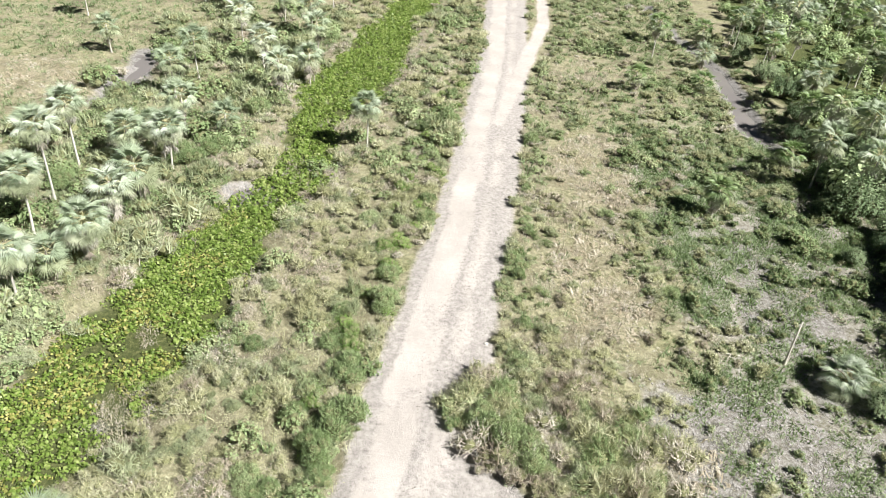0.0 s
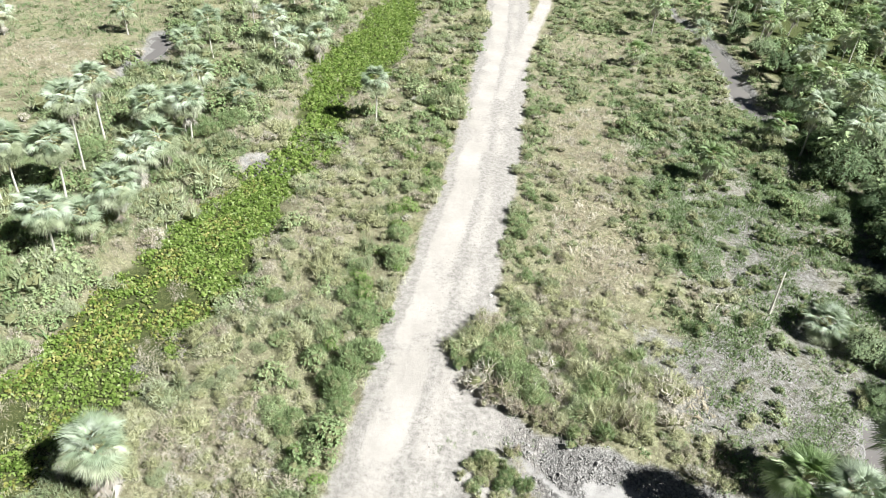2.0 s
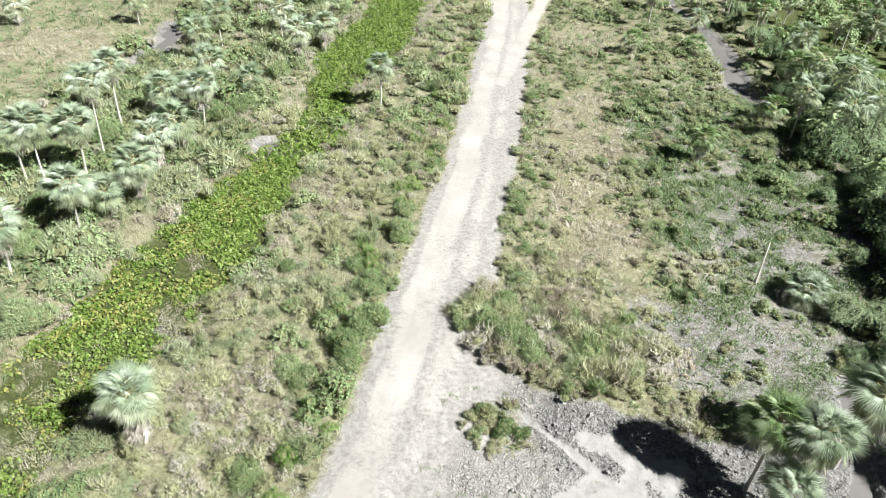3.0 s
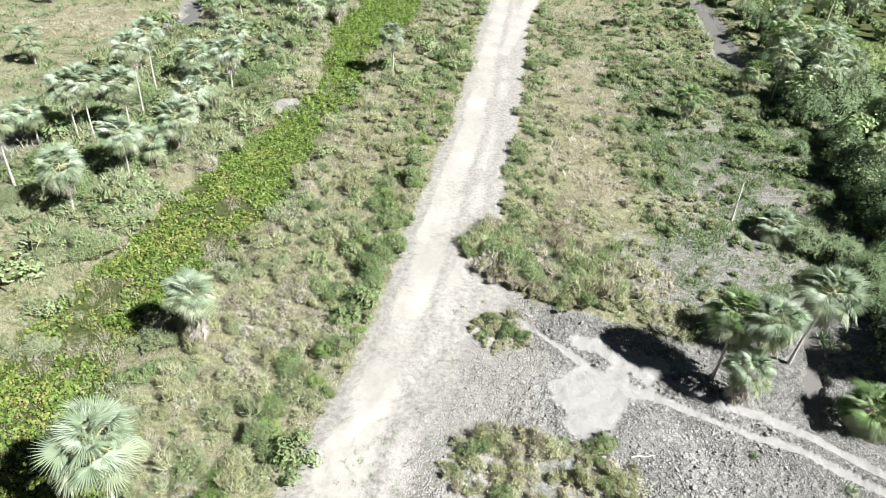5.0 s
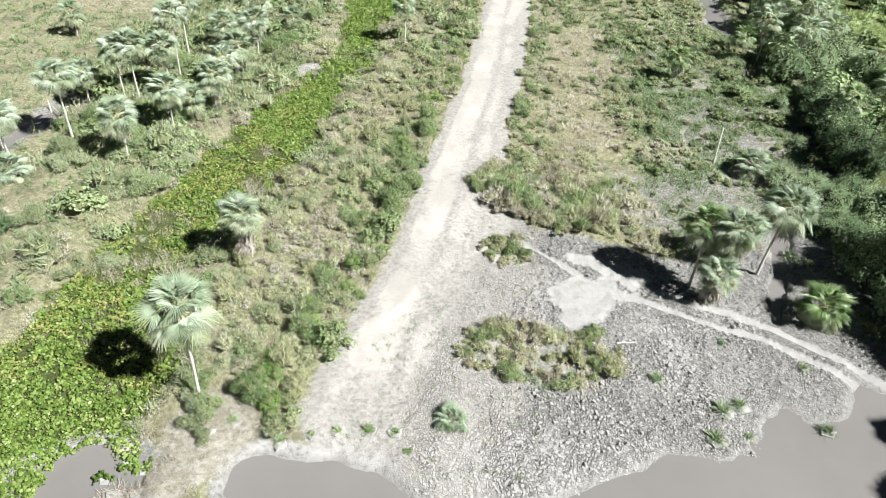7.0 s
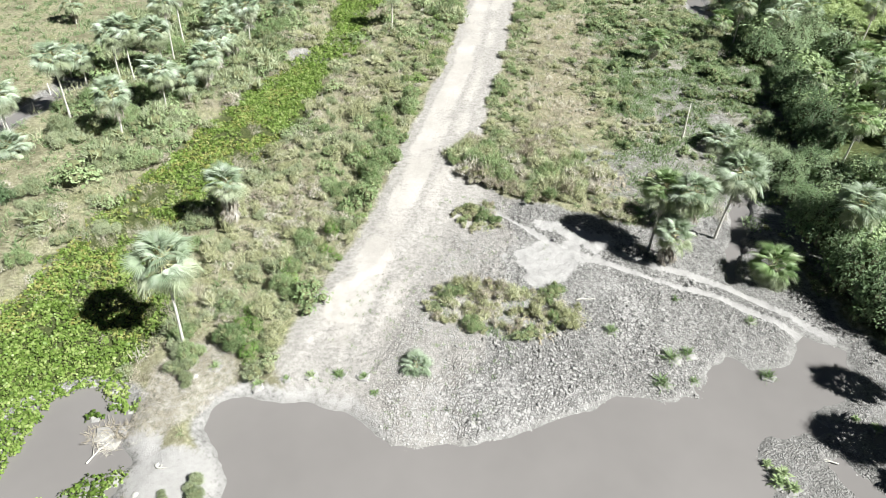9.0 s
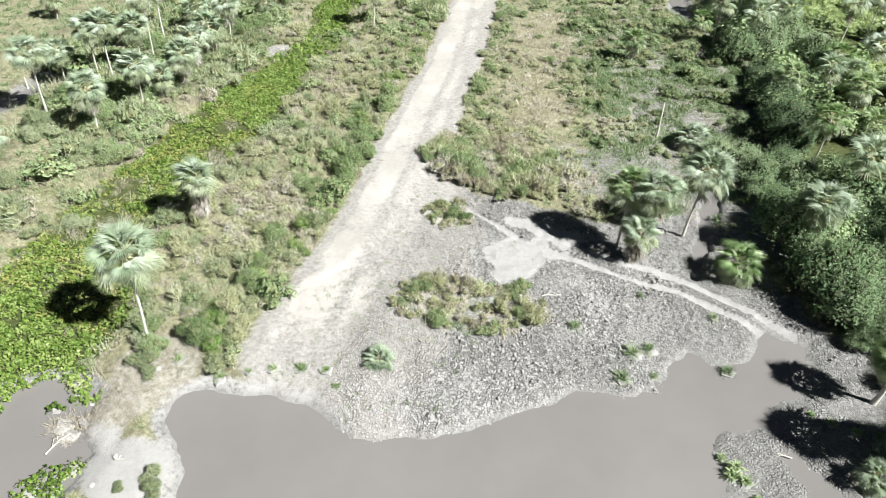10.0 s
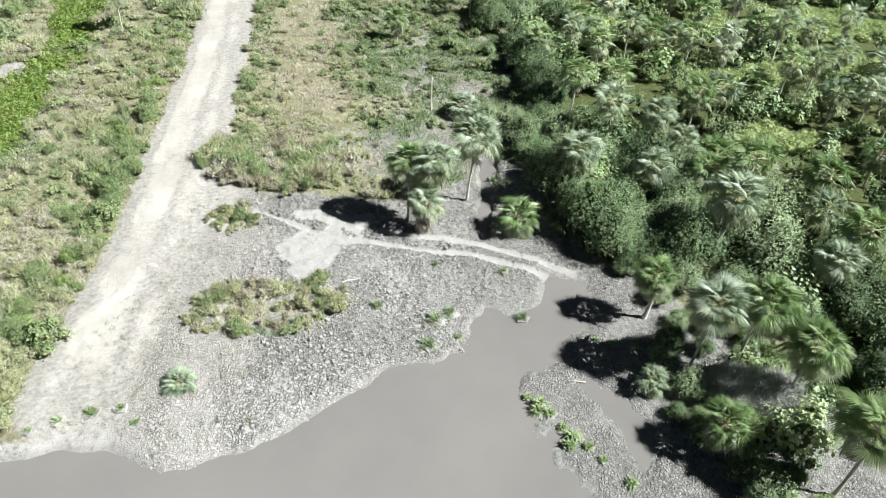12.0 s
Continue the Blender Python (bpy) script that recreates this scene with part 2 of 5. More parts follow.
def area(x, y, poly):
    """Signed distance from a polygon. Negative inside."""
    best, inside = np.full(np.shape(x), 1e9), np.zeros(np.shape(x), bool)
    for (ax, ay), (bx, by) in zip(poly, poly[1:] + poly[:1]):
        dx, dy = bx - ax, by - ay
        t = np.clip(((x - ax) * dx + (y - ay) * dy) / (dx * dx + dy * dy), 0, 1)
        best = np.minimum(best, np.hypot(x - ax - t * dx, y - ay - t * dy))
        cross = (ay > y) != (by > y)
        inside ^= cross & (x < dx * (y - ay) / (dy if dy else 1e-9) + ax)
    return np.where(inside, -best, best)


def blob(x, y, cx, cy, rx, ry, turn=0.0):
    """About the distance from an ellipse. Negative inside."""
    c, s = math.cos(radians(turn)), math.sin(radians(turn))
    u, v = (x - cx) * c + (y - cy) * s, -(x - cx) * s + (y - cy) * c
    return (np.hypot(u / rx, v / ry) - 1) * min(rx, ry)


ROAD = [(-4.2, 1.2, 1.6), (-4.2, 3.6, 2.3), (-3.8, 6.3, 2.4), (-3.2, 10.1, 2.0), (-2.6, 14.7, 1.6), (-2.0, 20.5, 1.7), (-1.6, 24.7, 1.9),
        (-1.1, 28.8, 1.8), (-0.8, 33.8, 1.65), (0.0, 40.3, 1.7), (0.6, 48.7, 1.85), (1.2, 60, 1.8), (2.0, 77, 1.7), (2.4, 103, 1.9), (5, 160, 2), (30, 600, 2)]
SIDE_TRACK = [(1.6, 58, 0.8), (3.6, 70, 1.0), (5.2, 80, 1.0), (7.2, 92, 1.0), (7.6, 104, 1.0), (5.6, 118, 1.0)]
DITCH = [(-24, -14, 5), (-19.6, -4.5, 4.6), (-19.3, 1, 4.2), (-18.2, 5, 4.2), (-19.5, 10, 2.4), (-18.7, 17, 2.8), (-17.3, 22, 2.6), (-16.2, 27, 2.5), (-16.2, 33.5, 2.8),
         (-13.6, 41, 1.8), (-13.2, 48, 2.1), (-14.1, 56, 2.3), (-13, 65, 3.4), (-12.3, 80, 2.7), (-9.7, 100, 2.7), (-6, 150, 3)]
POND = [(-7.6, -4.6), (-8.6, -1.9), (-9.7, -0.6), (-9.7, 0.9), (-8.3, 1.4), (-5.3, 1.4), (-3.6, 1.1), (-2.1, 0.3), (-1.2, -0.6), (0.1, -0.5), (2.5, -0.1),
        (4.0, 0.4), (5.6, 1.4), (7.7, 2.4), (9.1, 3.4), (10.7, 3.4), (11.2, 3.2), (12.8, 3.7), (13.5, 5.4), (14.9, 6.9), (16.1, 6.0), (17.5, 6.3),
        (18.6, 7.6), (19.4, 8.9), (21.6, 7.7), (21.2, 6.2), (20.6, 4.6), (19.6, 3.4), (18.0, 2.3), (16.1, 1.3), (14.9, 0.3), (15.2, -1.2),
        (15.8, -2.8), (16.3, -4.3), (16.2, -6), (13, -16), (4, -40), (-30, -40), (-30, -12), (-16, -10)]
APRON = [(-6.8, 1.6), (-5.6, 8), (-2, 14), (-0.6, 19), (0.2, 24.6), (1.6, 21.6), (4, 19.4), (9.5, 18.2), (12.5, 17), (17, 19), (20, 18), (21, 13), (22.5, 9.5), (25, 6),
         (27, 2), (29.5, -3), (30, -9), (16, -9), (10, 3), (0, -1.5), (-6, 1)]
RUT_A = [(2.6, 18.2, 0.16), (4.1, 16.8, 0.2), (6.9, 14.4, 0.25), (9.9, 13.0, 0.2), (13.0, 11.7, 0.2), (15.4, 11.0, 0.2), (18.2, 9.2, 0.25), (19.8, 7.9, 0.3)]
RUT_B = [(7.0, 17.3, 0.15), (9.7, 14.6, 0.2), (12.2, 13.2, 0.22), (14.2, 12.8, 0.25), (16.5, 11.6, 0.2), (19.0, 9.9, 0.25), (20.8, 8.3, 0.3)]
CREEK_EAST = [(23.2, 107, 0.6), (24.5, 92, 0.2), (26.5, 79, 0.6), (26.2, 69.3, 1.0), (25.2, 62, 0.8), (26.6, 58, 0.4)]
POOL_EAST = [(29.5, 53, 0.6), (33, 51.8, 0.7)]
SLOUGH = [(16.7, 12.6, 0.2), (17.5, 15.2, 0.42), (18.6, 18.6, 0.5), (19.6, 21.6, 0.6)]
BANK_POOL = [(18.4, 0.4, 0.5), (19.2, -1.2, 0.9), (19.6, -2.6, 0.7), (19.0, -4.4, 0.4)]
CREEK_WEST = [(-34.6, 68, 0.9), (-33.2, 64, 1.0), (-33.2, 55.6, 0.9)]
POOL_WEST = [(-35.2, 25, 0.8), (-34.9, 28.5, 0.7), (-34.0, 33, 0.6)]
FOREST = [(18.5, 19), (22, 14), (24, 10), (27, 5), (28, 1.5), (22.5, -2), (21, -5), (22, -30), (140, -30), (140, 140), (36, 140), (31, 95), (29, 78), (28, 62),
          (25.5, 54), (27.5, 45), (26.4, 36), (24.6, 28)]


def zones(x, y):
    """All that the ground's shape, colours and plants hang on, at arrays of places."""
    wob = fbm(x, y, 0.9, 3) - 0.5
    wide = fbm(x, y, 0.18, 8) - 0.5
    z = {}
    z["road"] = along(x, y, ROAD) + 0.7 * wob
    z["side"] = along(x, y, SIDE_TRACK) + 0.5 * wob
    z["ditch"] = along(x, y, DITCH) - 0.35 + 1.9 * wob + 2.6 * wide + 1.4 * (fbm(x, y, 0.4, 19) - 0.5)
    isle = blob(x, y, -9.9, -3.6, 2.1, 1.75) + 0.5 * wob
    neck = along(x, y, [(-11.0, 2.4, 2.0), (-11.5, 0.6, 1.6), (-12.0, -1.0, 1.0), (-11.4, -2.4, 0.5)]) + 0.6 * wob
    z["isle"] = np.minimum(isle, neck)
    pond = np.minimum(area(x, y, POND) + (0.5 + 1.3 * smooth(11, 14, x) * smooth(7, 4.5, y)) * wob + 0.7 * smooth(13, 15, x) * smooth(7, 4.5, y) * (fbm(x, y, 1.9, 17) - 0.5), blob(x, y, -15.2, -2.6, 3.6, 3.8))
    z["pond"] = np.maximum(pond, -z["isle"])
    pools = np.minimum.reduce([along(x, y, p) for p in (CREEK_EAST, POOL_EAST, SLOUGH, CREEK_WEST, POOL_WEST)] + [blob(x, y, -15.8, 42.3, 1.5, 1.3)])
    z["pools"] = pools + 0.9 * wob
    z["apron"] = area(x, y, APRON) + 1.2 * wob
    flats = np.minimum.reduce([blob(x, y, 14.0, 23.0, 7.0, 5.0, -30), blob(x, y, 19.5, 33, 3.2, 10, 5), along(x, y, [(7.2, 28.7, 0.3), (10.1, 26.8, 0.7), (12.5, 24, 1.0)]),
                               blob(x, y, 18.6, 39.6, 2.3, 4.3, 20), blob(x, y, 20.5, 26.5, 2.2, 3.5, -20), along(x, y, CREEK_EAST) - 0.8, along(x, y, POOL_WEST) - 1.0,
                               along(x, y, CREEK_WEST) - 0.5, blob(x, y, -15, 21, 0.9, 2.0)])
    z["flats"] = flats + 4.6 * (fbm(x, y, 0.8, 14, 4) - 0.5) + 2.4 * wide
    z["ruts"] = np.minimum(along(x, y, RUT_A), along(x, y, RUT_B)) + 0.25 * wob
    z["sandpool"] = np.minimum(blob(x, y, 6.2, 13.0, 2.5, 1.7, 50), along(x, y, [(6.2, 16.6, 0.5), (9.4, 15.2, 0.9)])) + 1.6 * wob + 1.6 * (fbm(x, y, 2.3, 16) - 0.5)
    z["plates"] = np.minimum(blob(x, y, 10.4, 8.6, 1.4, 3.6, 14), blob(x, y, 3.6, 2.2, 6.0, 2.4, 16)) + 2.2 * wob + 3.0 * (fbm(x, y, 2.3, 15) - 0.5)
    bush = np.minimum.reduce([blob(x, y, 4.6, 22.9, 5.2, 3.3, -14), blob(x, y, 2.0, 16.9, 1.5, 1.5), blob(x, y, 3.4, 8.3, 4.2, 2.2, -2)])
    z["bushes"] = bush + 1.0 * wob
    z["forest"] = area(x, y, FOREST) + 2.0 * wide
    return z


def meadow(x, y):
    """From 0 on the dry verge to 1 in the wet meadow, right of the road."""
    return smooth(9.5, 14.5, x + 4 * (fbm(x, y, 0.3, 96) - 0.5)) * (y > 16)


def glade_at(x, y):
    """1 in the wood's sunny glades."""
    d = np.minimum.reduce([blob(x, y, 47.5, 29.6, 7.0, 3.4, -14), blob(x, y, 58, 33, 8.5, 3.8, 8), blob(x, y, 42.4, 20.4, 2.8, 1.9), blob(x, y, 66, 44, 9, 5), blob(x, y, 54, 44, 5, 2.6), blob(x, y, 44, 62, 6, 5), blob(x, y, 40, 46, 3, 3)])
    return smooth(0.8, -0.6, d + 3.0 * (fbm(x, y, 0.25, 58) - 0.5))


def height(x, y, z=None):
    z = z or zones(x, y)
    h = 0.42 + 0.22 * (fbm(x, y, 0.22, 21) - 0.5) + 0.10 * (fbm(x, y, 1.3, 22) - 0.5)
    h = h + 0.22 * smooth(3.5, -0.5, z["road"])
    mud = smooth(0.4, -0.4, z["apron"])
    h = h + mud * (-0.12 + 0.12 * (fbm(x, y, 2.2, 24, 2) - 0.5))
    h = np.where(z["flats"] < 0.5, h - 0.12 * smooth(0.5, -0.5, z["flats"]), h)
    broken = mud * smooth(0.3, 0.5, fbm(x, y, 0.45, 26)) * (z["ruts"] > 0) * (z["sandpool"] > -0.1) * (z["bushes"] > -0.3) * smooth(-1.0, 1.5, x - 0.12 * y)
    h = h - broken * (0.13 * smooth(0.42, 0.12, cells(x, y, 3.2, 40)) + 0.06 * smooth(0.4, 0.1, cells(x, y, 6.0, 43)) - 0.05)
    h = h - 0.09 * smooth(0.12, -0.1, z["ruts"])
    east = smooth(13.5, 15.0, x) * smooth(6.5, 4.5, y) * smooth(24.5, 21.5, x)
    flat = 0.09 + 0.26 * (fbm(x, y, 0.55, 51) - 0.48) + 0.10 * (fbm(x, y, 2.6, 52) - 0.5) - 0.14 * smooth(0.4, -0.4, along(x, y, BANK_POOL))
    h = h * (1 - east) + east * flat
    low = smooth(1.4, -0.4, z["ditch"])
    h = h * (1 - low) + low * (0.05 + 0.05 * (fbm(x, y, 1.1, 27) - 0.5))
    shore = z["pond"]
    h = h * smooth(-0.15, 1.3, shore) + (1 - smooth(-0.15, 1.3, shore)) * (0.05 + (0.5 - 0.3 * smooth(12, 15, x)) * np.clip(shore, -0.9, 0.2))
    h = h - 0.6 * smooth(0.3, -0.4, z["pools"])
    return h


def ground_at(x, y):
    return float(height(np.array([float(x)]), np.array([float(y)]))[0])


# ---------------------------------------------------------------- mesh tools


def raw_mesh(name, verts, tris, materials, mat_index=None, smooth_faces=False):
    me = bpy.data.meshes.new(name)
    verts, tris = np.asarray(verts, np.float32), np.asarray(tris, np.int32)
    me.vertices.add(len(verts))
    me.vertices.foreach_set("co", verts.ravel())
    me.loops.add(tris.size)
    me.loops.foreach_set("vertex_index", tris.ravel())
    me.polygons.add(len(tris))
    me.polygons.foreach_set("loop_start", np.arange(0, tris.size, tris.shape[1], dtype=np.int32))
    for m in materials:
        me.materials.append(m)
    if mat_index is not None:
        me.polygons.foreach_set("material_index", np.asarray(mat_index, np.int32))
    me.polygons.foreach_set("use_smooth", np.full(len(tris), smooth_faces))
    me.update(calc_edges=True)
    return me


def part(name, me, parent, label="", m=None):
    """A mesh as one part under a thing."""
    ob = new(name, me)
    ob.parent = parent
    if m is not None:
        ob.matrix_basis = m
    return tagged(ob, label) if label else ob


def joined(pieces):
    """Several (verts, tris) as one."""
    vs, fs, k = [], [], 0
    for v, f in pieces:
        vs.append(np.asarray(v, float))
        fs.append(np.asarray(f, int) + k)
        k += len(v)
    return np.concatenate(vs), np.concatenate(fs)


def tube(path, radii, sides=6):
    """A tapered round stem along a path of points."""
    vs, fs = [], []
    path = [Vector(p) for p in path]
    for i, (p, r) in enumerate(zip(path, radii)):
        d = (path[min(i + 1, len(path) - 1)] - path[max(i - 1, 0)]).normalized()
        a = d.orthogonal().normalized()
        b = d.cross(a)
        for k in range(sides):
            ang = 2 * math.pi * k / sides
            vs.append(tuple(p + r * (math.cos(ang) * a + math.sin(ang) * b)))
    for i in range(len(path) - 1):
        for k in range(sides):
            p, q = i * sides + k, i * sides + (k + 1) % sides
            fs += [(p, q, q + sides), (p, q + sides, p + sides)]
    vs.append(tuple(path[-1]))
    fs += [((len(path) - 1) * sides + k, (len(path) - 1) * sides + (k + 1) % sides, len(vs) - 1) for k in range(sides)]
    return np.array(vs), np.array(fs)


def blade(rng, length, width, azimuth, lean, droop, at=(0, 0, 0)):
    """One bent grass blade: five points, three triangles."""
    d = np.array([math.cos(azimuth), math.sin(azimuth), 0])
    s = np.array([-d[1], d[0], 0]) * width * 0.5
    up = np.array([0, 0, 1.0])
    m = np.array(at) + length * 0.55 * (math.sin(lean) * d + math.cos(lean) * up)
    tip = m + length * 0.45 * (math.sin(lean + droop) * d + math.cos(lean + droop) * up)
    b = np.array(at)
    return np.array([b - 0.5 * s, b + 0.5 * s, m - s, m + s, tip]), np.array([(0, 1, 3), (0, 3, 2), (2, 3, 4)])


def tuft(rng, count, length, width, spread, lean=(0.1, 0.9), droop=(0.2, 1.0)):
    out = []
    for _ in range(count):
        a, r = rng.uniform(0, 6.283), spread * math.sqrt(rng.uniform(0, 1))
        b = rng.uniform(0, 6.283)
        out.append(blade(rng, length * rng.uniform(0.6, 1.15), width * rng.uniform(0.7, 1.3), a, rng.uniform(*lean), rng.uniform(*droop),
                         (r * math.cos(b), r * math.sin(b), -0.03)))
    return joined(out)


def weed(rng, stalks, length, heads, spread, width=0.03):
    """A feathery herb: a spray of thin stalks with small seed heads and leaflets about their tops."""
    out = []
    for k in range(stalks + heads):
        a, lean = rng.uniform(0, 6.283), abs(rng.normal(0, 0.5))
        b, r = rng.uniform(0, 6.283), spread * math.sqrt(rng.uniform(0, 1))
        p = np.array([r * math.cos(b), r * math.sin(b), -0.03])
        d = np.array([math.cos(a) * math.sin(lean), math.sin(a) * math.sin(lean), math.cos(lean)])
        ln = length * rng.uniform(0.5, 1.1)
        s = np.array([-math.sin(b), math.cos(b), 0]) * width * 0.5 * rng.uniform(0.7, 1.4)
        if k >= stalks:
            p = p + d * ln * rng.uniform(0.4, 1.0)
            d = rng.normal(0, 1, 3) * (1, 1, 0.5)
            d, ln = d / np.linalg.norm(d), rng.uniform(0.05, 0.125)
        out.append((np.array([p - s, p + s, p + d * ln]), np.array([(0, 1, 2)])))
    return joined(out)


def leaves_on(rng, centres, radii, count, leaf, flat=0.55, shell=0.55, slim=0.27, inner=0):
    """Leaves scattered through the lobes of a shrub's crown, thickest near their skins; inner ones only block light.
    """
    centres, radii = np.array(centres, float), np.array(radii, float)
    count += inner
    # Oversized inner leaves are added to stop sun passing through the crown.
    deep = np.arange(count) < inner
    w = radii[:, 0] * radii[:, 1]
    k = rng.choice(len(centres), count, p=w / w.sum())
    d = rng.normal(0, 1, (count, 3))
    d /= np.linalg.norm(d, axis=1)[:, None]
    d[:, 2] = np.where(d[:, 2] < -0.2, -d[:, 2] * 0.5, d[:, 2])
    r = shell + (1.08 - shell) * rng.uniform(0, 1, count) ** 0.6
    r = np.where(deep, rng.uniform(0.1, 0.6, count), r)
    lump = 0.8 + 0.35 * np.sin(5 * d[:, 0] + k) * np.sin(6 * d[:, 1] + 2 * k) + rng.uniform(-0.08, 0.12, count)
    p = centres[k] + d * radii[k] * (r * lump)[:, None]
    p[:, 2] = np.maximum(p[:, 2], 0.03)
    nrm = d * 0.9 + rng.normal(0, 0.32, (count, 3)) + (0, 0, flat)
    nrm /= np.linalg.norm(nrm, axis=1)[:, None]
    e = np.cross(nrm, rng.normal(0, 1, (count, 3)))
    e /= np.linalg.norm(e, axis=1)[:, None]
    s = np.cross(nrm, e)
    ln = (leaf * rng.uniform(0.6, 1.3, count) * np.where(deep, 2.2, 1.0))[:, None]
    bend = nrm * ln * 0.12
    v = np.stack([p - e * ln * 0.5 - bend, p + s * ln * slim, p + e * ln * 0.5 - bend, p - s * ln * slim], 1).reshape(-1, 3)
    i = np.arange(count)[:, None] * 4
    f = np.stack([np.concatenate([i, i + 1, i + 2], 1), np.concatenate([i, i + 2, i + 3], 1)], 1).reshape(-1, 3)
    return v, f


def scatter(name, label, material, templates, x, y, size, rng, kind_of="stuff", lift=0.0, tall=None, flat_z=None, inner=None):
    """Many copies of small templates on the ground, as one object of kind stuff. A template's third item tells its inner faces."""
    zz = np.full(len(x), flat_z) if flat_z is not None else height(x, y)
    pick = rng.integers(0, len(templates), len(x))
    turn = rng.uniform(0, 6.283, len(x))
    vs, fs, tones, which, k = [], [], [], [], 0
    for t, (tv, tf, *deep) in enumerate(templates):
        i = np.nonzero(pick == t)[0]
        if not len(i):
            continue
        c, s, g = np.cos(turn[i])[:, None], np.sin(turn[i])[:, None], size[i][:, None]
        hgt = g if tall is None else g * tall[i][:, None]
        v = np.stack([(tv[:, 0] * c - tv[:, 1] * s) * g + x[i][:, None], (tv[:, 0] * s + tv[:, 1] * c) * g + y[i][:, None],
                      tv[:, 2] * hgt + zz[i][:, None] + lift], 2).reshape(-1, 3)
        f = (tf[None] + (np.arange(len(i)) * len(tv))[:, None, None]).reshape(-1, 3) + k
        vs.append(v)
        fs.append(f)
        tones.append(np.repeat(rng.uniform(0, 1, len(i)), len(tv)))
        which.append(np.tile(deep[0] if deep else np.zeros(len(tf), int), len(i)))
        k += len(v)
    me = raw_mesh(name, np.concatenate(vs), np.concatenate(fs), [material, inner or M_CORE_SHADE], np.concatenate(which))
    me.attributes.new("tone", "FLOAT", "POINT").data.foreach_set("value", np.concatenate(tones).astype(np.float32))
    return tagged(new(name, me), label, "vegetation", kind=kind_of)


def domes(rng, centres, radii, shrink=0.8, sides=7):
    """Lumpy opaque core under each lobe of a bush, closed on top, added to block light; mostly coloured as shade."""
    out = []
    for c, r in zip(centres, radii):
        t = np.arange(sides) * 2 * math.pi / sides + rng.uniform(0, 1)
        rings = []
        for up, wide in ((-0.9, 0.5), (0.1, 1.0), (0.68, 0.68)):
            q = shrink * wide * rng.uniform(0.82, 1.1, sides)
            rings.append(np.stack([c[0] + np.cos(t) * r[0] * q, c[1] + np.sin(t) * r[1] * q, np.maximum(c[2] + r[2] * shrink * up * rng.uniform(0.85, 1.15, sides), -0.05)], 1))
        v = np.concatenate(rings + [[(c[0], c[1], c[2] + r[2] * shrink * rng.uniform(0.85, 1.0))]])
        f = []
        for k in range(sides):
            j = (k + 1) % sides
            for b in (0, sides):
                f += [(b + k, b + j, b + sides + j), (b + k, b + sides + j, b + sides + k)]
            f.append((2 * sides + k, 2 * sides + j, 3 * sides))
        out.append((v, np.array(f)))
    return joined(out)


def lobes_of(rng, wide, tall, many):
    cs, rs = [(0, 0, tall * 0.5)], [(wide * 0.55, wide * 0.55, tall * 0.5)]
    for k in range(many - 1):
        a, r = rng.uniform(0, 6.283), wide * rng.uniform(0.35, 0.75)
        zc, q = tall * rng.uniform(0.22, 0.5), wide * rng.uniform(0.25, 0.5)
        cs.append((r * math.cos(a), r * math.sin(a), zc))
        rs.append((q, q, zc * rng.uniform(0.9, 1.15)))
    return cs, rs


def feathers_on(rng, centres, radii, count, length, width, up=0.55, stray=0.5):
    """Thin stalks and narrow leaves that stand out of the lobes of a herb's crown."""
    centres, radii = np.array(centres, float), np.array(radii, float)
    w = radii[:, 0] ** 2
    k = rng.choice(len(centres), count, p=w / w.sum())
    d = rng.normal(0, 1, (count, 3))
    d /= np.linalg.norm(d, axis=1)[:, None]
    d[:, 2] = np.where(d[:, 2] < -0.1, -d[:, 2], d[:, 2])
    p = centres[k] + d * radii[k] * rng.uniform(0.72, 1.0, count)[:, None]
    way = d * 0.6 + rng.normal(0, stray, (count, 3)) + (0, 0, up)
    way /= np.linalg.norm(way, axis=1)[:, None]
    ln = (length * rng.uniform(0.5, 1.35, count))[:, None]
    s = np.cross(way, d * 0.8 + (0, 0, 0.5) + rng.normal(0, 0.35, (count, 3)))
    s *= (width * 0.5 * rng.uniform(0.6, 1.4, count) / np.linalg.norm(s, axis=1))[:, None]
    p = p - way * ln * 0.4
    p[:, 2] = np.maximum(p[:, 2], 0.0)
    v = np.stack([p - s, p + s, p + way * ln], 1).reshape(-1, 3)
    return v, np.arange(count * 3).reshape(-1, 3)


def mound(rng, wide, tall, count, length, width, many=5, up=0.55, stray=0.5, shrink=0.64):
    """A feathery herb bush over an added light-blocking core: (verts, tris, inner)."""
    cs, rs = lobes_of(rng, wide, tall, many)
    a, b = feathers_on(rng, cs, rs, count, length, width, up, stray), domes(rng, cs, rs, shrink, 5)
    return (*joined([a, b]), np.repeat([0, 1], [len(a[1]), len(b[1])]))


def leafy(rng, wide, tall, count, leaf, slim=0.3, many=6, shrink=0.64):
    """A broad-leaved bush over an added light-blocking core: (verts, tris, inner)."""
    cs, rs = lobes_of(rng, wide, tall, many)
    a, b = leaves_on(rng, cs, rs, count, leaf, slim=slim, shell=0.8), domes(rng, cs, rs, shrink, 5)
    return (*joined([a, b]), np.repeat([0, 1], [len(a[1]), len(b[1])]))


def sow(rng, box, per_m2, chance):
    """Random places in a box (x0, y0, x1, y1), kept by chance(x, y, zones)."""
    n = int((box[2] - box[0]) * (box[3] - box[1]) * per_m2)
    x, y = rng.uniform(box[0], box[2], n), rng.uniform(box[1], box[3], n)
    keep = rng.uniform(0, 1, n) < chance(x, y, zones(x, y))
    return x[keep], y[keep]


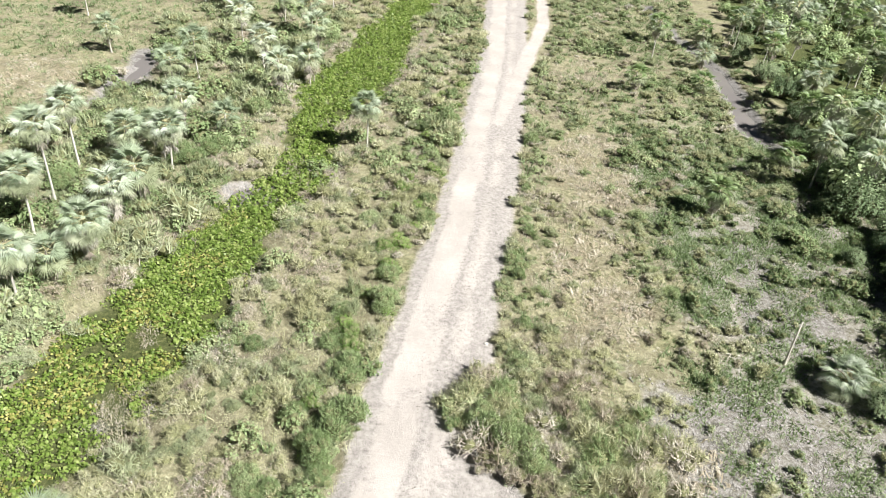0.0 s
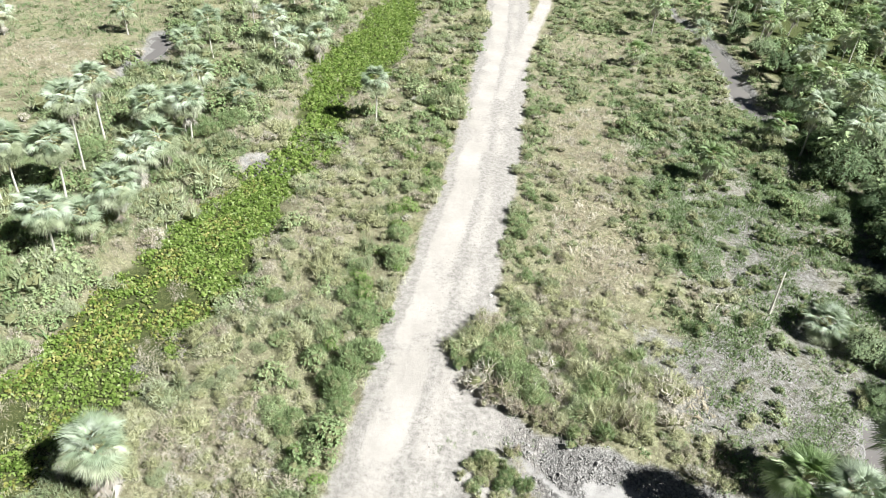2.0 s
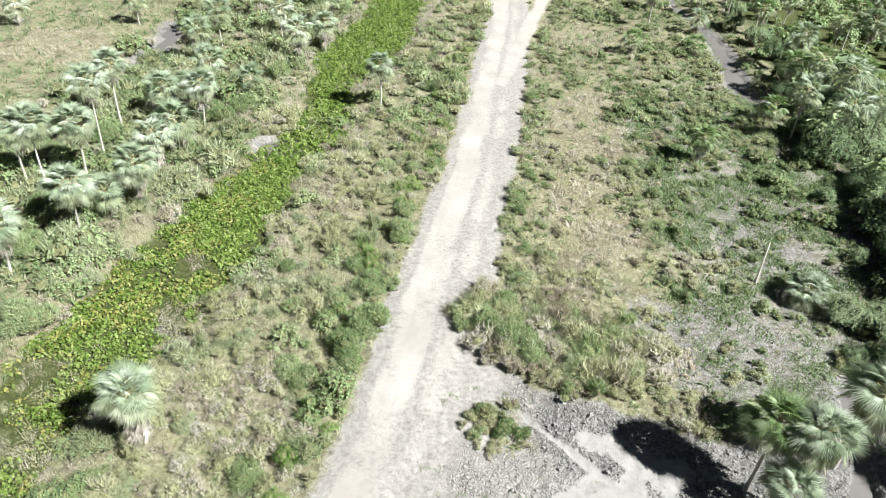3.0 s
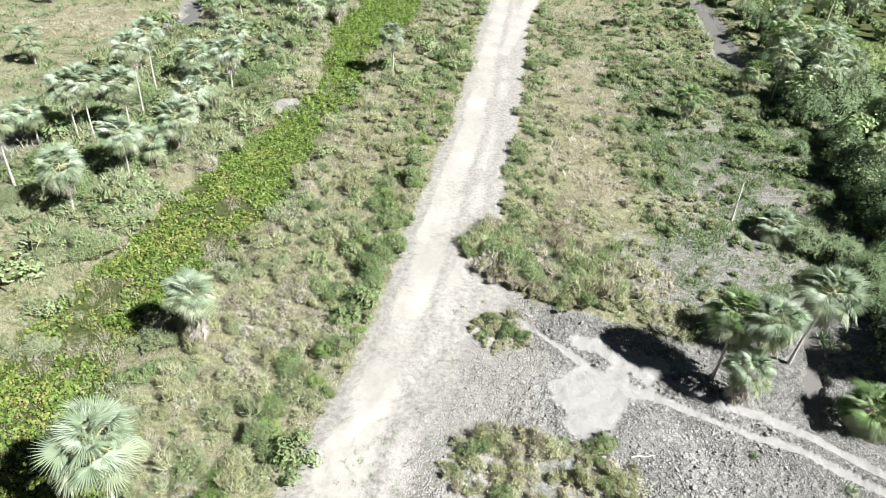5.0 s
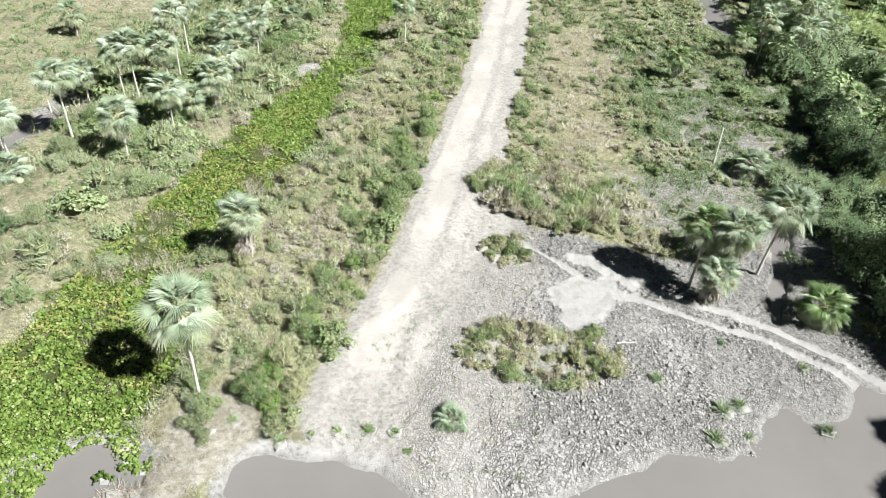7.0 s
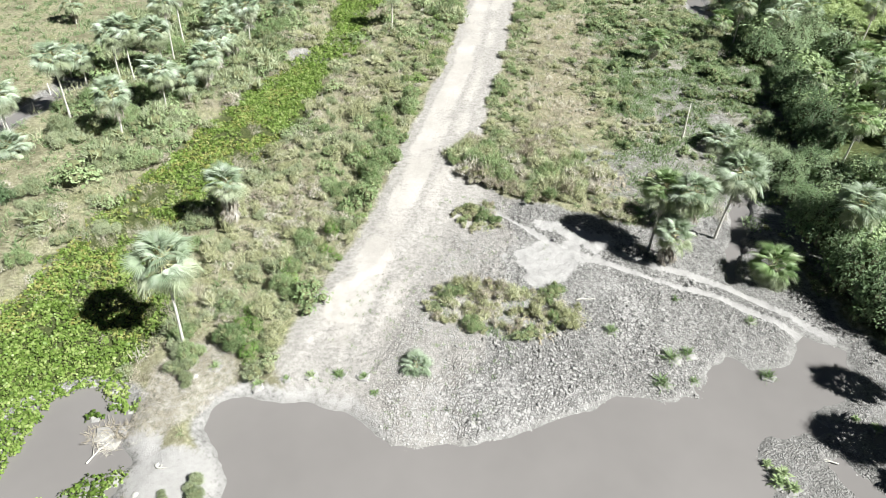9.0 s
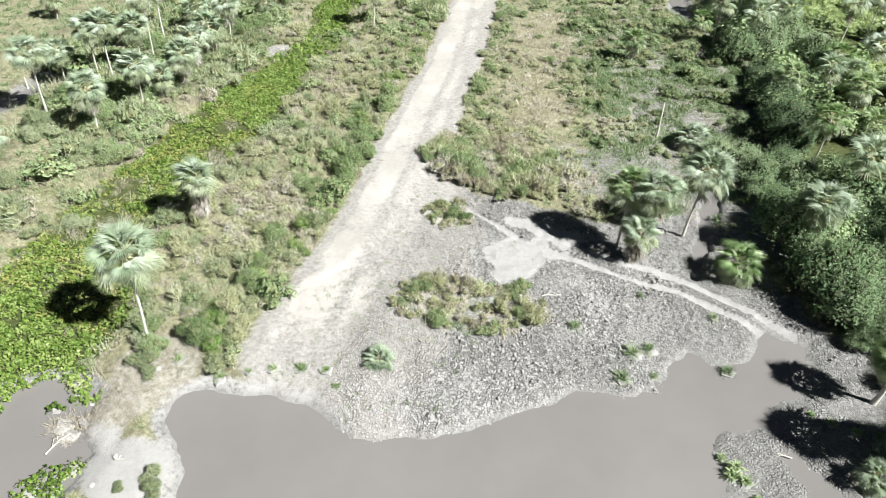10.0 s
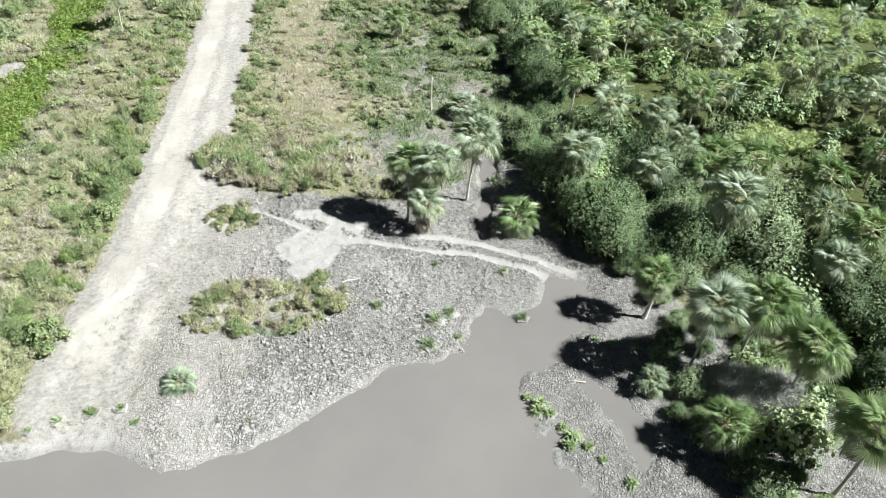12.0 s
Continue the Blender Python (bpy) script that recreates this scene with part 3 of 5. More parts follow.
# ---------------------------------------------------------------- ground and water


def steps(*runs):
    """Grid lines from runs of (start, end, spacing)."""
    out = []
    for a, b, d in runs:
        out += list(np.arange(a, b - 1e-6, d))
    return np.array(out + [runs[-1][1]])


def build_ground():
    far = [2500, 1500, 900, 550, 350, 240, 180]
    gx = np.concatenate([[-v for v in far], steps((-130, -64, 3.0), (-64, -30, 1.1), (-30, -15, 0.5), (-15, -6, 0.3), (-6, 0, 0.2), (0, 19, 0.13), (19, 24, 0.25), (24, 40, 0.7), (40, 130, 1.5)), far[::-1]])
    gy = np.concatenate([[-v for v in far], steps((-120, -9, 4.0), (-9, 0, 0.25), (0, 17, 0.13), (17, 26, 0.27), (26, 64, 0.7), (64, 130, 1.2)), far[::-1]])
    X, Y = np.meshgrid(gx, gy)
    x, y = X.ravel(), Y.ravel()
    z = zones(x, y)
    h = height(x, y, z)
    w, n = len(gx), len(gy)
    i = (np.arange(n - 1)[:, None] * w + np.arange(w - 1)[None]).ravel()
    me = raw_mesh("ground", np.stack([x, y, h], 1), np.stack([i, i + 1, i + 1 + w, i + w], 1), [M_GROUND], smooth_faces=True)
    blotch = fbm(x, y, 0.55, 31)
    ys, mid_x, half = [p[1] for p in ROAD], [p[0] for p in ROAD], [p[2] for p in ROAD]
    u = (x - np.interp(y, ys, mid_x)) / np.interp(y, ys, half) + 0.3 * (fbm(x, y, 0.35, 33) - 0.5)
    lane = np.maximum(smooth(-1.4, -0.95, u) * smooth(0.3, -0.3, u), 0.55 * np.exp(-((u - 0.55) / 0.4) ** 2)) * smooth(0.8, -0.5, z["road"])
    lane = lane * (0.65 + 0.7 * smooth(0.3, 0.6, blotch)) * (1 - 0.8 * smooth(8, 2.5, y))
    layers = {
        "glade": smooth(-1.5, -4.0, z["forest"]) * glade_at(x, y),
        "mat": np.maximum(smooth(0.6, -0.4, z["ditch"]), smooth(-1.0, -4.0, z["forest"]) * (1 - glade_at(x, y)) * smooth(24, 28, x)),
        "sand": np.clip(np.maximum(lane, 0.8 * smooth(0.3, -0.5, z["side"])), 0, 1),
        "gravel": np.clip(np.maximum(np.maximum(smooth(1.6, 0.3, z["road"]), 0.55 * smooth(0.3, -0.3, z["isle"])), 0.8 * smooth(0.6, -0.8, np.maximum(z["apron"], x - 2.2 - 0.12 * y + 2 * (blotch - 0.5)))), 0, 1),
        "mud": np.clip(np.maximum.reduce([smooth(0.5, -0.6, z["apron"]), 0.6 * smooth(0.7, -1.4, z["flats"]), 0.52 * meadow(x, y) * smooth(80, 50, y) * smooth(-3, 0, z["forest"]), 0.85 * smooth(1.5, -0.5, z["forest"]) * smooth(29, 25, x), smooth(0.9, 0.0, z["pond"]), smooth(0.8, 0.0, z["pools"])]), 0, 1),
        "pale": np.clip(np.maximum.reduce([smooth(0.4, -0.4, z["sandpool"]), 0.45 * smooth(0.6, -1.2, z["plates"]), 0.9 * smooth(0.1, -0.08, z["ruts"]),
                                           0.75 * smooth(0.3, -0.5, z["isle"]) * smooth(-0.5, -2.0, y), 0.5 * smooth(1.2, 0.3, z["pond"]) * smooth(1.0, -2.0, x) * smooth(-10.5, -9, x)]), 0, 1),
        "wet": np.clip(np.maximum(smooth(0.16, 0.03, h) * (1 - smooth(0.6, -0.4, z["ditch"])), 0.6 * smooth(0.4, 0.0, z["pools"])), 0, 1),
    }
    layers["crack"] = np.clip(smooth(0.2, -0.5, z["apron"]) * smooth(0.6, 3.0, u * np.interp(y, ys, half) - np.clip(y - 12, 0, 20) * 0.3) * (z["ruts"] > 0.05) * smooth(-0.3, 0.3, z["sandpool"]) * smooth(-0.4, 0.2, z["bushes"])
                              * smooth(-0.1, 0.25, z["pond"]) + 0.6 * smooth(0.3, -0.6, z["flats"]), 0, 1) * (0.55 + 0.45 * smooth(0.35, 0.55, blotch))
    for name, v in layers.items():
        me.attributes.new(name, "FLOAT", "POINT").data.foreach_set("value", v.astype(np.float32))
    tagged(new("ground", me), "flat savanna ground of pale dirt road, grey trampled mud and grass litter", "ground", kind="structure")
    v = [(-900, -900, 0), (900, -900, 0), (900, 400, 0), (-900, 400, 0)]
    tagged(new("water", raw_mesh("water", v, [(0, 1, 2, 3)], [M_WATER])), "still grey-brown muddy pond and ditch water", "water", kind="structure")


build_ground()

# ---------------------------------------------------------------- palms


def fan_frond(rng, petiole, radius, rays, open_angle, droop, fold):
    """One fan leaf along +x: a thin stalk and a pleated blade split into pointed rays."""
    pv, pf = tube([(0, 0, 0), (petiole * 0.5, 0, 0.03), (petiole, 0, 0)], [0.022, 0.016, 0.012], 3)
    vs, fs = [(petiole - 0.02, 0, 0)], []
    step = 2 * open_angle / rays

    def at(ang, r, lift=0.0):
        x, y = math.cos(ang) * r, math.sin(ang) * r
        zz = lift - droop * r * r + fold * abs(math.sin(ang)) * r
        return (petiole + x, y, zz)

    for k in range(rays):
        a0 = -open_angle + k * step
        mid = a0 + step / 2
        reach = radius * (0.78 + 0.22 * math.cos(mid * 0.6)) * rng.uniform(0.9, 1.06)
        split = reach * rng.uniform(0.36, 0.52)
        b = len(vs)
        if k == 0:
            vs.append(at(a0, split))
            left = b
            b += 1
        vs += [at(mid, split, 0.045 * radius), at(a0 + step, split), at(mid + rng.uniform(-0.05, 0.05), reach, -0.10 * radius * rng.uniform(0, 1))]
        fs += [(0, left, b), (0, b, b + 1), (left, b + 2, b), (b, b + 2, b + 1)]
        left = b + 1
    v, f = joined([(pv, pf), (np.array(vs), np.array(fs))])
    return v, f, [0] * len(pf) + [1] * len(fs)


def palm_parts(rng):
    live = [fan_frond(rng, 0.74, 0.70, 26, 1.9, d, fo) for d, fo in ((0.45, 0.10), (0.75, 0.16), (0.55, 0.25), (1.0, 0.2))]
    dead = [fan_frond(rng, 0.55, 0.75, 12, 0.8, 0.5, 0.5) for _ in range(2)]
    return live, dead


palm_rng = np.random.default_rng(5)
LIVE, DEAD = palm_parts(palm_rng)
PLAIN_LIVE = [fan_frond(palm_rng, 0.74, 0.74, 16, 1.9, d, fo) for d, fo in ((0.35, 0.10), (0.6, 0.16), (0.45, 0.08), (0.85, 0.2))]
PLAIN_DEAD = [fan_frond(palm_rng, 0.55, 0.75, 7, 0.8, 0.5, 0.5) for _ in range(2)]


def blade_of(frond, material):
    v, f, k = frond
    keep = np.array(f)[np.array(k) == 1]
    return raw_mesh("blade", v[keep.min():], keep - keep.min(), [material])


STALK_ME = raw_mesh("frond", *tube([(0, 0, 0), (0.37, 0, 0.03), (0.74, 0, 0)], [0.022, 0.016, 0.012], 4), [M_PETIOLE])
FROND_ME = [blade_of(q, M_FROND) for q in LIVE]
FROND_GREEN_ME = [blade_of(q, M_FROND_GREEN) for q in LIVE]
DRY_ME = [blade_of(q, M_FROND_PALE) for q in LIVE[1:3]]
DEAD_ME = [raw_mesh("dead_frond", v, f, [M_DEAD, M_DEAD], k) for v, f, k in DEAD]


def frond_set(rng, count, skirt):
    """Where the fronds of one crown sit: (sort, variant, matrix)."""
    out = []
    for k in range(count):
        f = k / (count - 1)
        inc = 84 - (128 if skirt < 25 else 100) * f + rng.uniform(-11, 11)
        az_ = k * 137.5 + rng.uniform(-14, 14)
        s = (0.75 + 0.42 * min(1, 2.2 * f)) * rng.uniform(0.82, 1.16)
        sort = "dry" if f > 0.7 else "live"
        m = pose(0, 0, 0.10 - 0.45 * f, 0, 0, az_) @ pose(0, 0, 0, rng.uniform(-38, 38), -inc, 0) @ Matrix.Diagonal((s, s, s, 1))
        out.append((sort, rng.integers(0, 2 if sort == "dry" else 4), m))
    for k in range(skirt):
        az_, s = rng.uniform(0, 360), rng.uniform(0.8, 1.2)
        m = pose(0, 0, -0.5 - 1.1 * rng.uniform(0, 1) ** 1.2 * min(1.4, skirt / 12), 0, 0, az_) @ pose(0.03, 0, 0, rng.uniform(-40, 40), rng.uniform(50, 82), 0) @ Matrix.Diagonal((s, s, s, 1))
        out.append(("dead", rng.integers(0, 2), m))
    return out


def baked_crown(rng, count, skirt, green):
    """A whole crown as one mesh, for palms farther off."""
    groups = {"live": PLAIN_LIVE, "dry": PLAIN_LIVE[1:3], "dead": PLAIN_DEAD}
    slot = {"live": 1, "dry": 2, "dead": 3}
    pieces, idx = [], []
    for sort, var, m in frond_set(rng, count, skirt):
        v, f, k = groups[sort][var]
        mm = np.array(m)
        pieces.append((v @ mm[:3, :3].T + mm[:3, 3], f))
        idx += [(3 if sort == "dead" else 0) if q == 0 else slot[sort] for q in k]
    v, f = joined(pieces)
    return raw_mesh("crown", v, f, [M_PETIOLE, M_FROND_GREEN if green else M_FROND, M_FROND_PALE, M_DEAD], idx)


CROWNS = [baked_crown(palm_rng, 27, s, g) for g in (False, True) for s in (3, 7, 12)]


def palm(x, y, top, size=1.0, skirt=4, green=False, lean=(0, 0), near=False, thick=0.082):
    """A fan palm whose crown's heart is at the height top; near ones carry every frond as a part."""
    g = ground_at(x, y)
    rng = np.random.default_rng(int(abs(x * 131 + y * 37) * 10) % 99991)
    root = new("fan_palm")
    root.matrix_basis = pose(x, y, g - 0.05, 0, 0, 0)
    tall = max(top - g, 0.25)
    bow = rng.uniform(-0.12, 0.12, 2)
    path, rad = [], []
    for k in range(9):
        f = k / 8
        path.append((lean[0] * f + bow[0] * math.sin(3.1 * f), lean[1] * f + bow[1] * math.sin(3.1 * f), tall * f))
        rad.append(thick * (1.35 - 0.5 * min(1, f * 5) if f < 0.2 else 0.88 - 0.1 * f) * rng.uniform(0.95, 1.05))
    tv, tf = tube(path, rad, 8)
    part("trunk", raw_mesh("trunk", tv, tf, [M_TRUNK], smooth_faces=True), root, "slender pale grey ringed trunk")
    size *= 0.93
    head = pose(lean[0], lean[1], tall, -lean[1] * 5, lean[0] * 5, rng.uniform(0, 360)) @ Matrix.Diagonal((size, size, size, 1))
    if near:
        for sort, var, m in frond_set(rng, int(42 + 10 * size), skirt):
            me = DEAD_ME[var] if sort == "dead" else DRY_ME[var] if sort == "dry" else (FROND_GREEN_ME if green else FROND_ME)[var]
            if sort == "dead":
                part("dead_frond", me, root, "", head @ m)
                continue
            ob = part("frond", STALK_ME, root, "pale yellow-green ageing frond" if sort == "dry" else "", head @ m)
            part("blade", me, ob, "pleated fan blade split into narrow pointed rays")
    else:
        kind_ = 0 if skirt < 5 else 1 if skirt < 10 else 2
        part("crown", CROWNS[kind_ + (3 if green else 0)], root, "", head)
    look_ = "green" if green else "silver-green"
    if tall < 1.6:
        text = f"young stemless fan palm with {look_} fronds close to the ground"
    elif skirt >= 9:
        text = f"{look_} fan palm with a skirt of dead fronds"
    else:
        text = f"slim fan palm with {look_} round crown on a bare grey trunk"
    return tagged(root, text, "palm tree", "palms of the savanna")


# beside the road's end and along the ditch
palm(-11.9, 3.2, 6.0, 1.15, 3, False, (-0.25, 0.7), True)
palm(-13.5, 14.0, 3.7, 0.92, 46, False, (0.2, 0.1), True)
palm(-8.9, 50.8, 4.3, 0.9, 4, False, (0, 0), True)
for x, y, t, s, k in ((-26.9, 37.8, 6.1, 1.05, 6), (-28.2, 43.1, 5.3, 1.0, 6), (-23.6, 28.3, 3.8, 1.1, 5), (-25.0, 23.7, 3.9, 1.1, 6), (-30.7, 26.7, 5.0, 1.1, 5),
                      (-32.4, 32.4, 2.8, 1.0, 6), (-29.3, 32.7, 4.8, 1.1, 5), (-28.3, 33.0, 5.2, 1.05, 5), (-26.5, 34.6, 4.5, 1.1, 5), (-22.0, 44.3, 3.7, 1.1, 14),
                      (-21.5, 32.0, 3.5, 1.1, 18), (-32.4, 22.2, 4.0, 1.1, 5)):
    palm(x, y, t + 0.4, s * 0.9, k, False, (0.1, 0.05), True)
palm(-31.6, 20.6, 1.2, 1.0, 4, False, (0, 0), True)
palm(-44.2, 37.4, 3.2, 1.05, 5)
palm(-41.0, 46.6, 2.9, 1.05, 5)
for x, y, t, s, k in ((-24.7, 43.9, 3.8, 0.9, 6), (-27.0, 57.0, 4.2, 0.95, 4), (-23.3, 50.0, 4.0, 0.95, 7), (-21.6, 38.6, 3.8, 1.0, 12), (-22.5, 37.0, 3.3, 0.9, 10),
                      (-25.3, 45.0, 3.4, 0.9, 6), (-22.8, 30.4, 2.6, 0.85, 4), (-20.3, 51.0, 2.2, 0.9, 8), (-26.7, 61.7, 4.6, 1.0, 4), (-18.1, 58.8, 4.2, 0.95, 11),
                      (-21.5, 65.2, 4.3, 0.95, 5), (-25.8, 72.0, 4.7, 0.95, 4), (-37.8, 67.0, 3.3, 0.9, 5), (-49.1, 63.7, 3.0, 0.95, 5), (-17.5, 70.5, 4.4, 0.95, 6),
                      (-19.4, 76.0, 4.8, 1.0, 4), (-23.5, 80.0, 4.5, 1.0, 7), (-16.6, 63.6, 3.4, 0.9, 12), (-29.5, 84.0, 4.8, 1.0, 4), (-20.0, 90.0, 5.0, 1.0, 4),
                      (-24.6, 47.6, 2.6, 0.85, 9), (-46.0, 78.0, 4.2, 1.0, 4), (-36.0, 88.0, 4.6, 1.0, 4), (-18.6, 95.0, 4.6, 1.0, 6)):
    palm(x, y, t, s * 1.12, k)
# the clump by the ruts and the palms of the near wood's edge
palm(12.3, 14.9, 4.6, 1.0, 6, True, (0.1, 0.2), True)
palm(13.4, 14.2, 5.0, 0.95, 12, False, (0.4, 0.2), True)
palm(13.1, 13.7, 2.6, 0.85, 46, False, (0.0, -0.1), True)
palm(16.6, 16.5, 5.2, 1.1, 4, False, (0.4, 0.1), True)
palm(18.8, 12.8, 1.5, 1.0, 4, True, (0, 0), True)
palm(23.0, 14.9, 4.6, 1.0, 9, False, (0.3, 0.1), True)
palm(17.1, 45.2, 2.8, 0.85, 12, True, (0, 0), True)
palm(19.6, 28.4, 1.3, 0.95, 3, False, (0, 0), True)
palm(23.2, 4.0, 3.3, 0.85, 10, True, (0, 0), True, 0.13)
palm(23.4, -0.1, 5.0, 1.05, 3, False, (0.3, 0), True)
palm(25.7, -0.5, 5.0, 1.1, 5, True, (0.3, 0), True)
palm(26.8, -3.0, 4.4, 1.0, 5, True, (0.3, 0.1), True)
palm(26.0, -7.6, 4.6, 1.1, 5, True, (0.3, 0.2), True)
palm(22.4, -4.4, 2.1, 0.85, 5, True, (0, 0), True)
palm(33.1, 2.9, 3.6, 0.9, 5, False, (0.3, 0.2), True)
palm(29.6, 7.9, 5.0, 1.2, 4, False, (0.3, 0), True)
palm(28.2, 14.3, 3.4, 0.95, 6, False, (0.2, 0), True)
palm(32.2, 20.9, 3.6, 1.0, 9, False, (0, 0), True)
palm(32.6, 18.0, 3.0, 0.9, 7, False, (0, 0), True)
palm(23.8, 12.6, 2.6, 0.8, 5, True, (0, 0), True)
palm(21.2, -0.6, 0.9, 0.6, 2, False, (0, 0), True)
# the wood
for x, y, t, s, k in ((45.8, 24.9, 5.4, 1.0, 4), (43.7, 25.2, 3.2, 0.95, 5), (51.8, 34.0, 5.1, 1.0, 4), (37.7, 37.0, 4.5, 1.0, 4), (46.2, 33.8, 3.0, 1.0, 5), (52.8, 22.7, 3.4, 1.0, 5),
                      (45.1, 13.2, 3.4, 1.0, 4), (40.4, 37.5, 3.2, 1.0, 4), (35.7, 21.7, 4.6, 1.1, 4), (34.2, 12.2, 4.6, 1.2, 8), (27.9, 26.6, 4.6, 1.0, 4), (28.5, 21.4, 4.6, 1.1, 7),
                      (48.3, 21.7, 3.8, 1.0, 8), (37.6, 9.5, 4.6, 1.1, 4), (36.1, 7.4, 3.6, 1.0, 6), (35.7, 3.9, 4.8, 1.1, 4), (28.3, 35.7, 4.0, 1.0, 4), (32.2, 38.0, 4.0, 1.0, 4),
                      (32.9, 33.3, 4.4, 1.0, 7), (43.0, 35.0, 4.0, 1.0, 5), (47.0, 34.6, 3.9, 1.0, 5), (51.0, 36.1, 4.0, 1.0, 5), (55.7, 34.6, 4.0, 1.0, 9), (55.1, 29.3, 3.8, 1.0, 8)):
    palm(x, y, t, s, k, (x * 7 + y * 3) % 5 < 2.5)
for x, y, t, s, k in ((63.0, 37.9, 4.0, 1.0, 5), (30.8, 90.5, 4.4, 1.0, 4), (30.3, 87.0, 5.0, 1.0, 4), (34.5, 92.0, 4.2, 1.0, 5), (32.1, 80.3, 4.0, 1.0, 5), (29.5, 62.0, 3.8, 1.0, 6),
                      (26.1, 50.6, 5.2, 1.1, 9), (41.3, 77.8, 5.8, 1.05, 4), (36.0, 61.5, 3.6, 1.0, 5), (47.8, 96.0, 4.2, 1.0, 4), (26.3, 87.7, 3.0, 1.0, 7), (24.5, 79.0, 2.6, 0.95, 7),
                      (22.5, 71.1, 1.9, 0.9, 6), (31.0, 60.2, 4.8, 1.05, 8), (32.2, 68.0, 4.8, 1.05, 5), (32.4, 82.2, 4.8, 1.0, 5), (25.6, 54.3, 2.2, 0.95, 3), (19.2, 80.7, 5.0, 1.0, 5),
                      (15.4, 70.0, 2.4, 0.9, 9), (20.8, 88.0, 3.0, 0.95, 5)):
    palm(x, y, t, s, k, (x * 7 + y * 3) % 5 < 3)

# more palms stand through the wood as far as it is seen
fill = np.random.default_rng(77)
taken = [(o.matrix_basis.translation.x, o.matrix_basis.translation.y) for o in scene.objects if o.name.startswith("fan_palm")]
planted = 0
while planted < 185:
    x, y = fill.uniform(24, 92), fill.uniform(-2, 130)
    if float(area(np.array([x]), np.array([y]), FOREST)[0]) > -2.5 or y > 95 + 1.5 * x or float(glade_at(np.array([x]), np.array([y]))[0]) > 0.3 or (x > 60 and y < 26) or min(math.hypot(x - a, y - b) for a, b in taken) < 2.3:
        continue
    taken.append((x, y))
    palm(round(x, 1), round(y, 1), fill.uniform(2.2, 5.6), fill.uniform(0.95, 1.2), int(fill.integers(2, 12)), fill.uniform(0, 1) < 0.35)
    planted += 1

# ---------------------------------------------------------------- shrubs


def shrub_mould(seed, wide, tall, lobes, count, leaf, material, label, name="shrub", slim=0.27):
    """One shrub with stems and foliage, built at the origin of its own."""
    rng = np.random.default_rng(seed)
    cs, rs = [], []
    for k in range(lobes):
        a, r = rng.uniform(0, 6.283), wide * 0.62 * math.sqrt(rng.uniform(0, 1))
        q = rng.uniform(0.32, 0.55) * wide
        zc = tall * (0.22 + 0.48 * (1 - r / wide) * rng.uniform(0.4, 1.2))
        cs.append((r * math.cos(a), r * math.sin(a), zc))
        rs.append((q, q, min(zc, tall * 0.5) * rng.uniform(0.8, 1.1)))
    root = new(name)
    stems = [tube([(0.1 * c[0], 0.1 * c[1], -0.1), (0.5 * c[0], 0.5 * c[1], c[2] * 0.55), tuple(c), tuple(np.array(c) + rng.normal(0, 0.12, 3) + (0, 0, r[2] * 0.8))],
                  [0.045 * wide, 0.03 * wide, 0.016 * wide, 0.004], 3) for c, r in zip(cs, rs)]
    part("branchwork", raw_mesh("branchwork", *joined(stems), [M_TWIG]), root, "brown woody stems")
    # Core added in dark colour so gaps in the foliage look shaded.
    part("inner_wood", raw_mesh("inner_wood", *domes(rng, cs, rs, 0.42 if wide > 1.5 else 0.6, 6), [M_DEEP_SHADE if wide > 1.5 else M_CORE_SHADE]), root, "dark added core coloured as the shade between leaves")
    if slim < 0.22:
        part("foliage", raw_mesh("foliage", *feathers_on(rng, cs, rs, count * 3, leaf * 1.7, leaf * slim * 1.7, 0.5, 0.5), [material]), root)
    else:
        part("foliage", raw_mesh("foliage", *leaves_on(rng, cs, rs, count, leaf, slim=slim, shell=0.7, inner=count // 12 if wide > 1.5 else 0), [material]), root)
    return tagged(root, label, "shrub")


def place(mould, x, y, size=1.0, turn=0.0, tall=1.0):
    m = pose(x, y, ground_at(x, y) - 0.04, 0, 0, turn) @ Matrix.Diagonal((size, size, size * tall, 1))
    if mould["label"] in unused:
        unused.discard(mould["label"])
        mould.matrix_basis = m
        return mould
    return copy_thing(mould, m)


DARK = [shrub_mould(11 + k, 2.1, 2.9, 18, 5600, 0.13, M_SHRUB, t, slim=0.3) for k, t in enumerate((
    "dense dark green broad-leaved shrub of the wood", "tall dark green thicket shrub with a lumpy crown", "rounded deep green shrub crowding the wood's edge"))]
LIME = [shrub_mould(21 + k, 1.0, 1.15, 9, 1700, 0.085, M_BRIGHT, t) for k, t in enumerate((
    "bright green leafy roadside shrub", "low fresh green bush at the track's edge"))]
GREY = [shrub_mould(31 + k, 1.2, 1.2, 8, 1000, 0.13, M_GREY, t, slim=0.12) for k, t in enumerate((
    "grey-green twiggy bush among dry grass", "sparse olive bush with thin leaves"))]
PALE = [shrub_mould(51, 1.2, 1.1, 9, 1500, 0.4, M_BLEACHED, "tangled heap of bleached dead twigs and fronds", slim=0.05)]
GREEN = [shrub_mould(41 + k, 1.1, 1.1, 9, 900, 0.12, M_BUSH, t, slim=0.14) for k, t in enumerate((
    "mid-green low shrub in the meadow", "rounded green shrub beside the dirt road"))]
unused = {m["label"] for m in DARK + LIME + GREY + GREEN + PALE}
bush = np.random.default_rng(9)

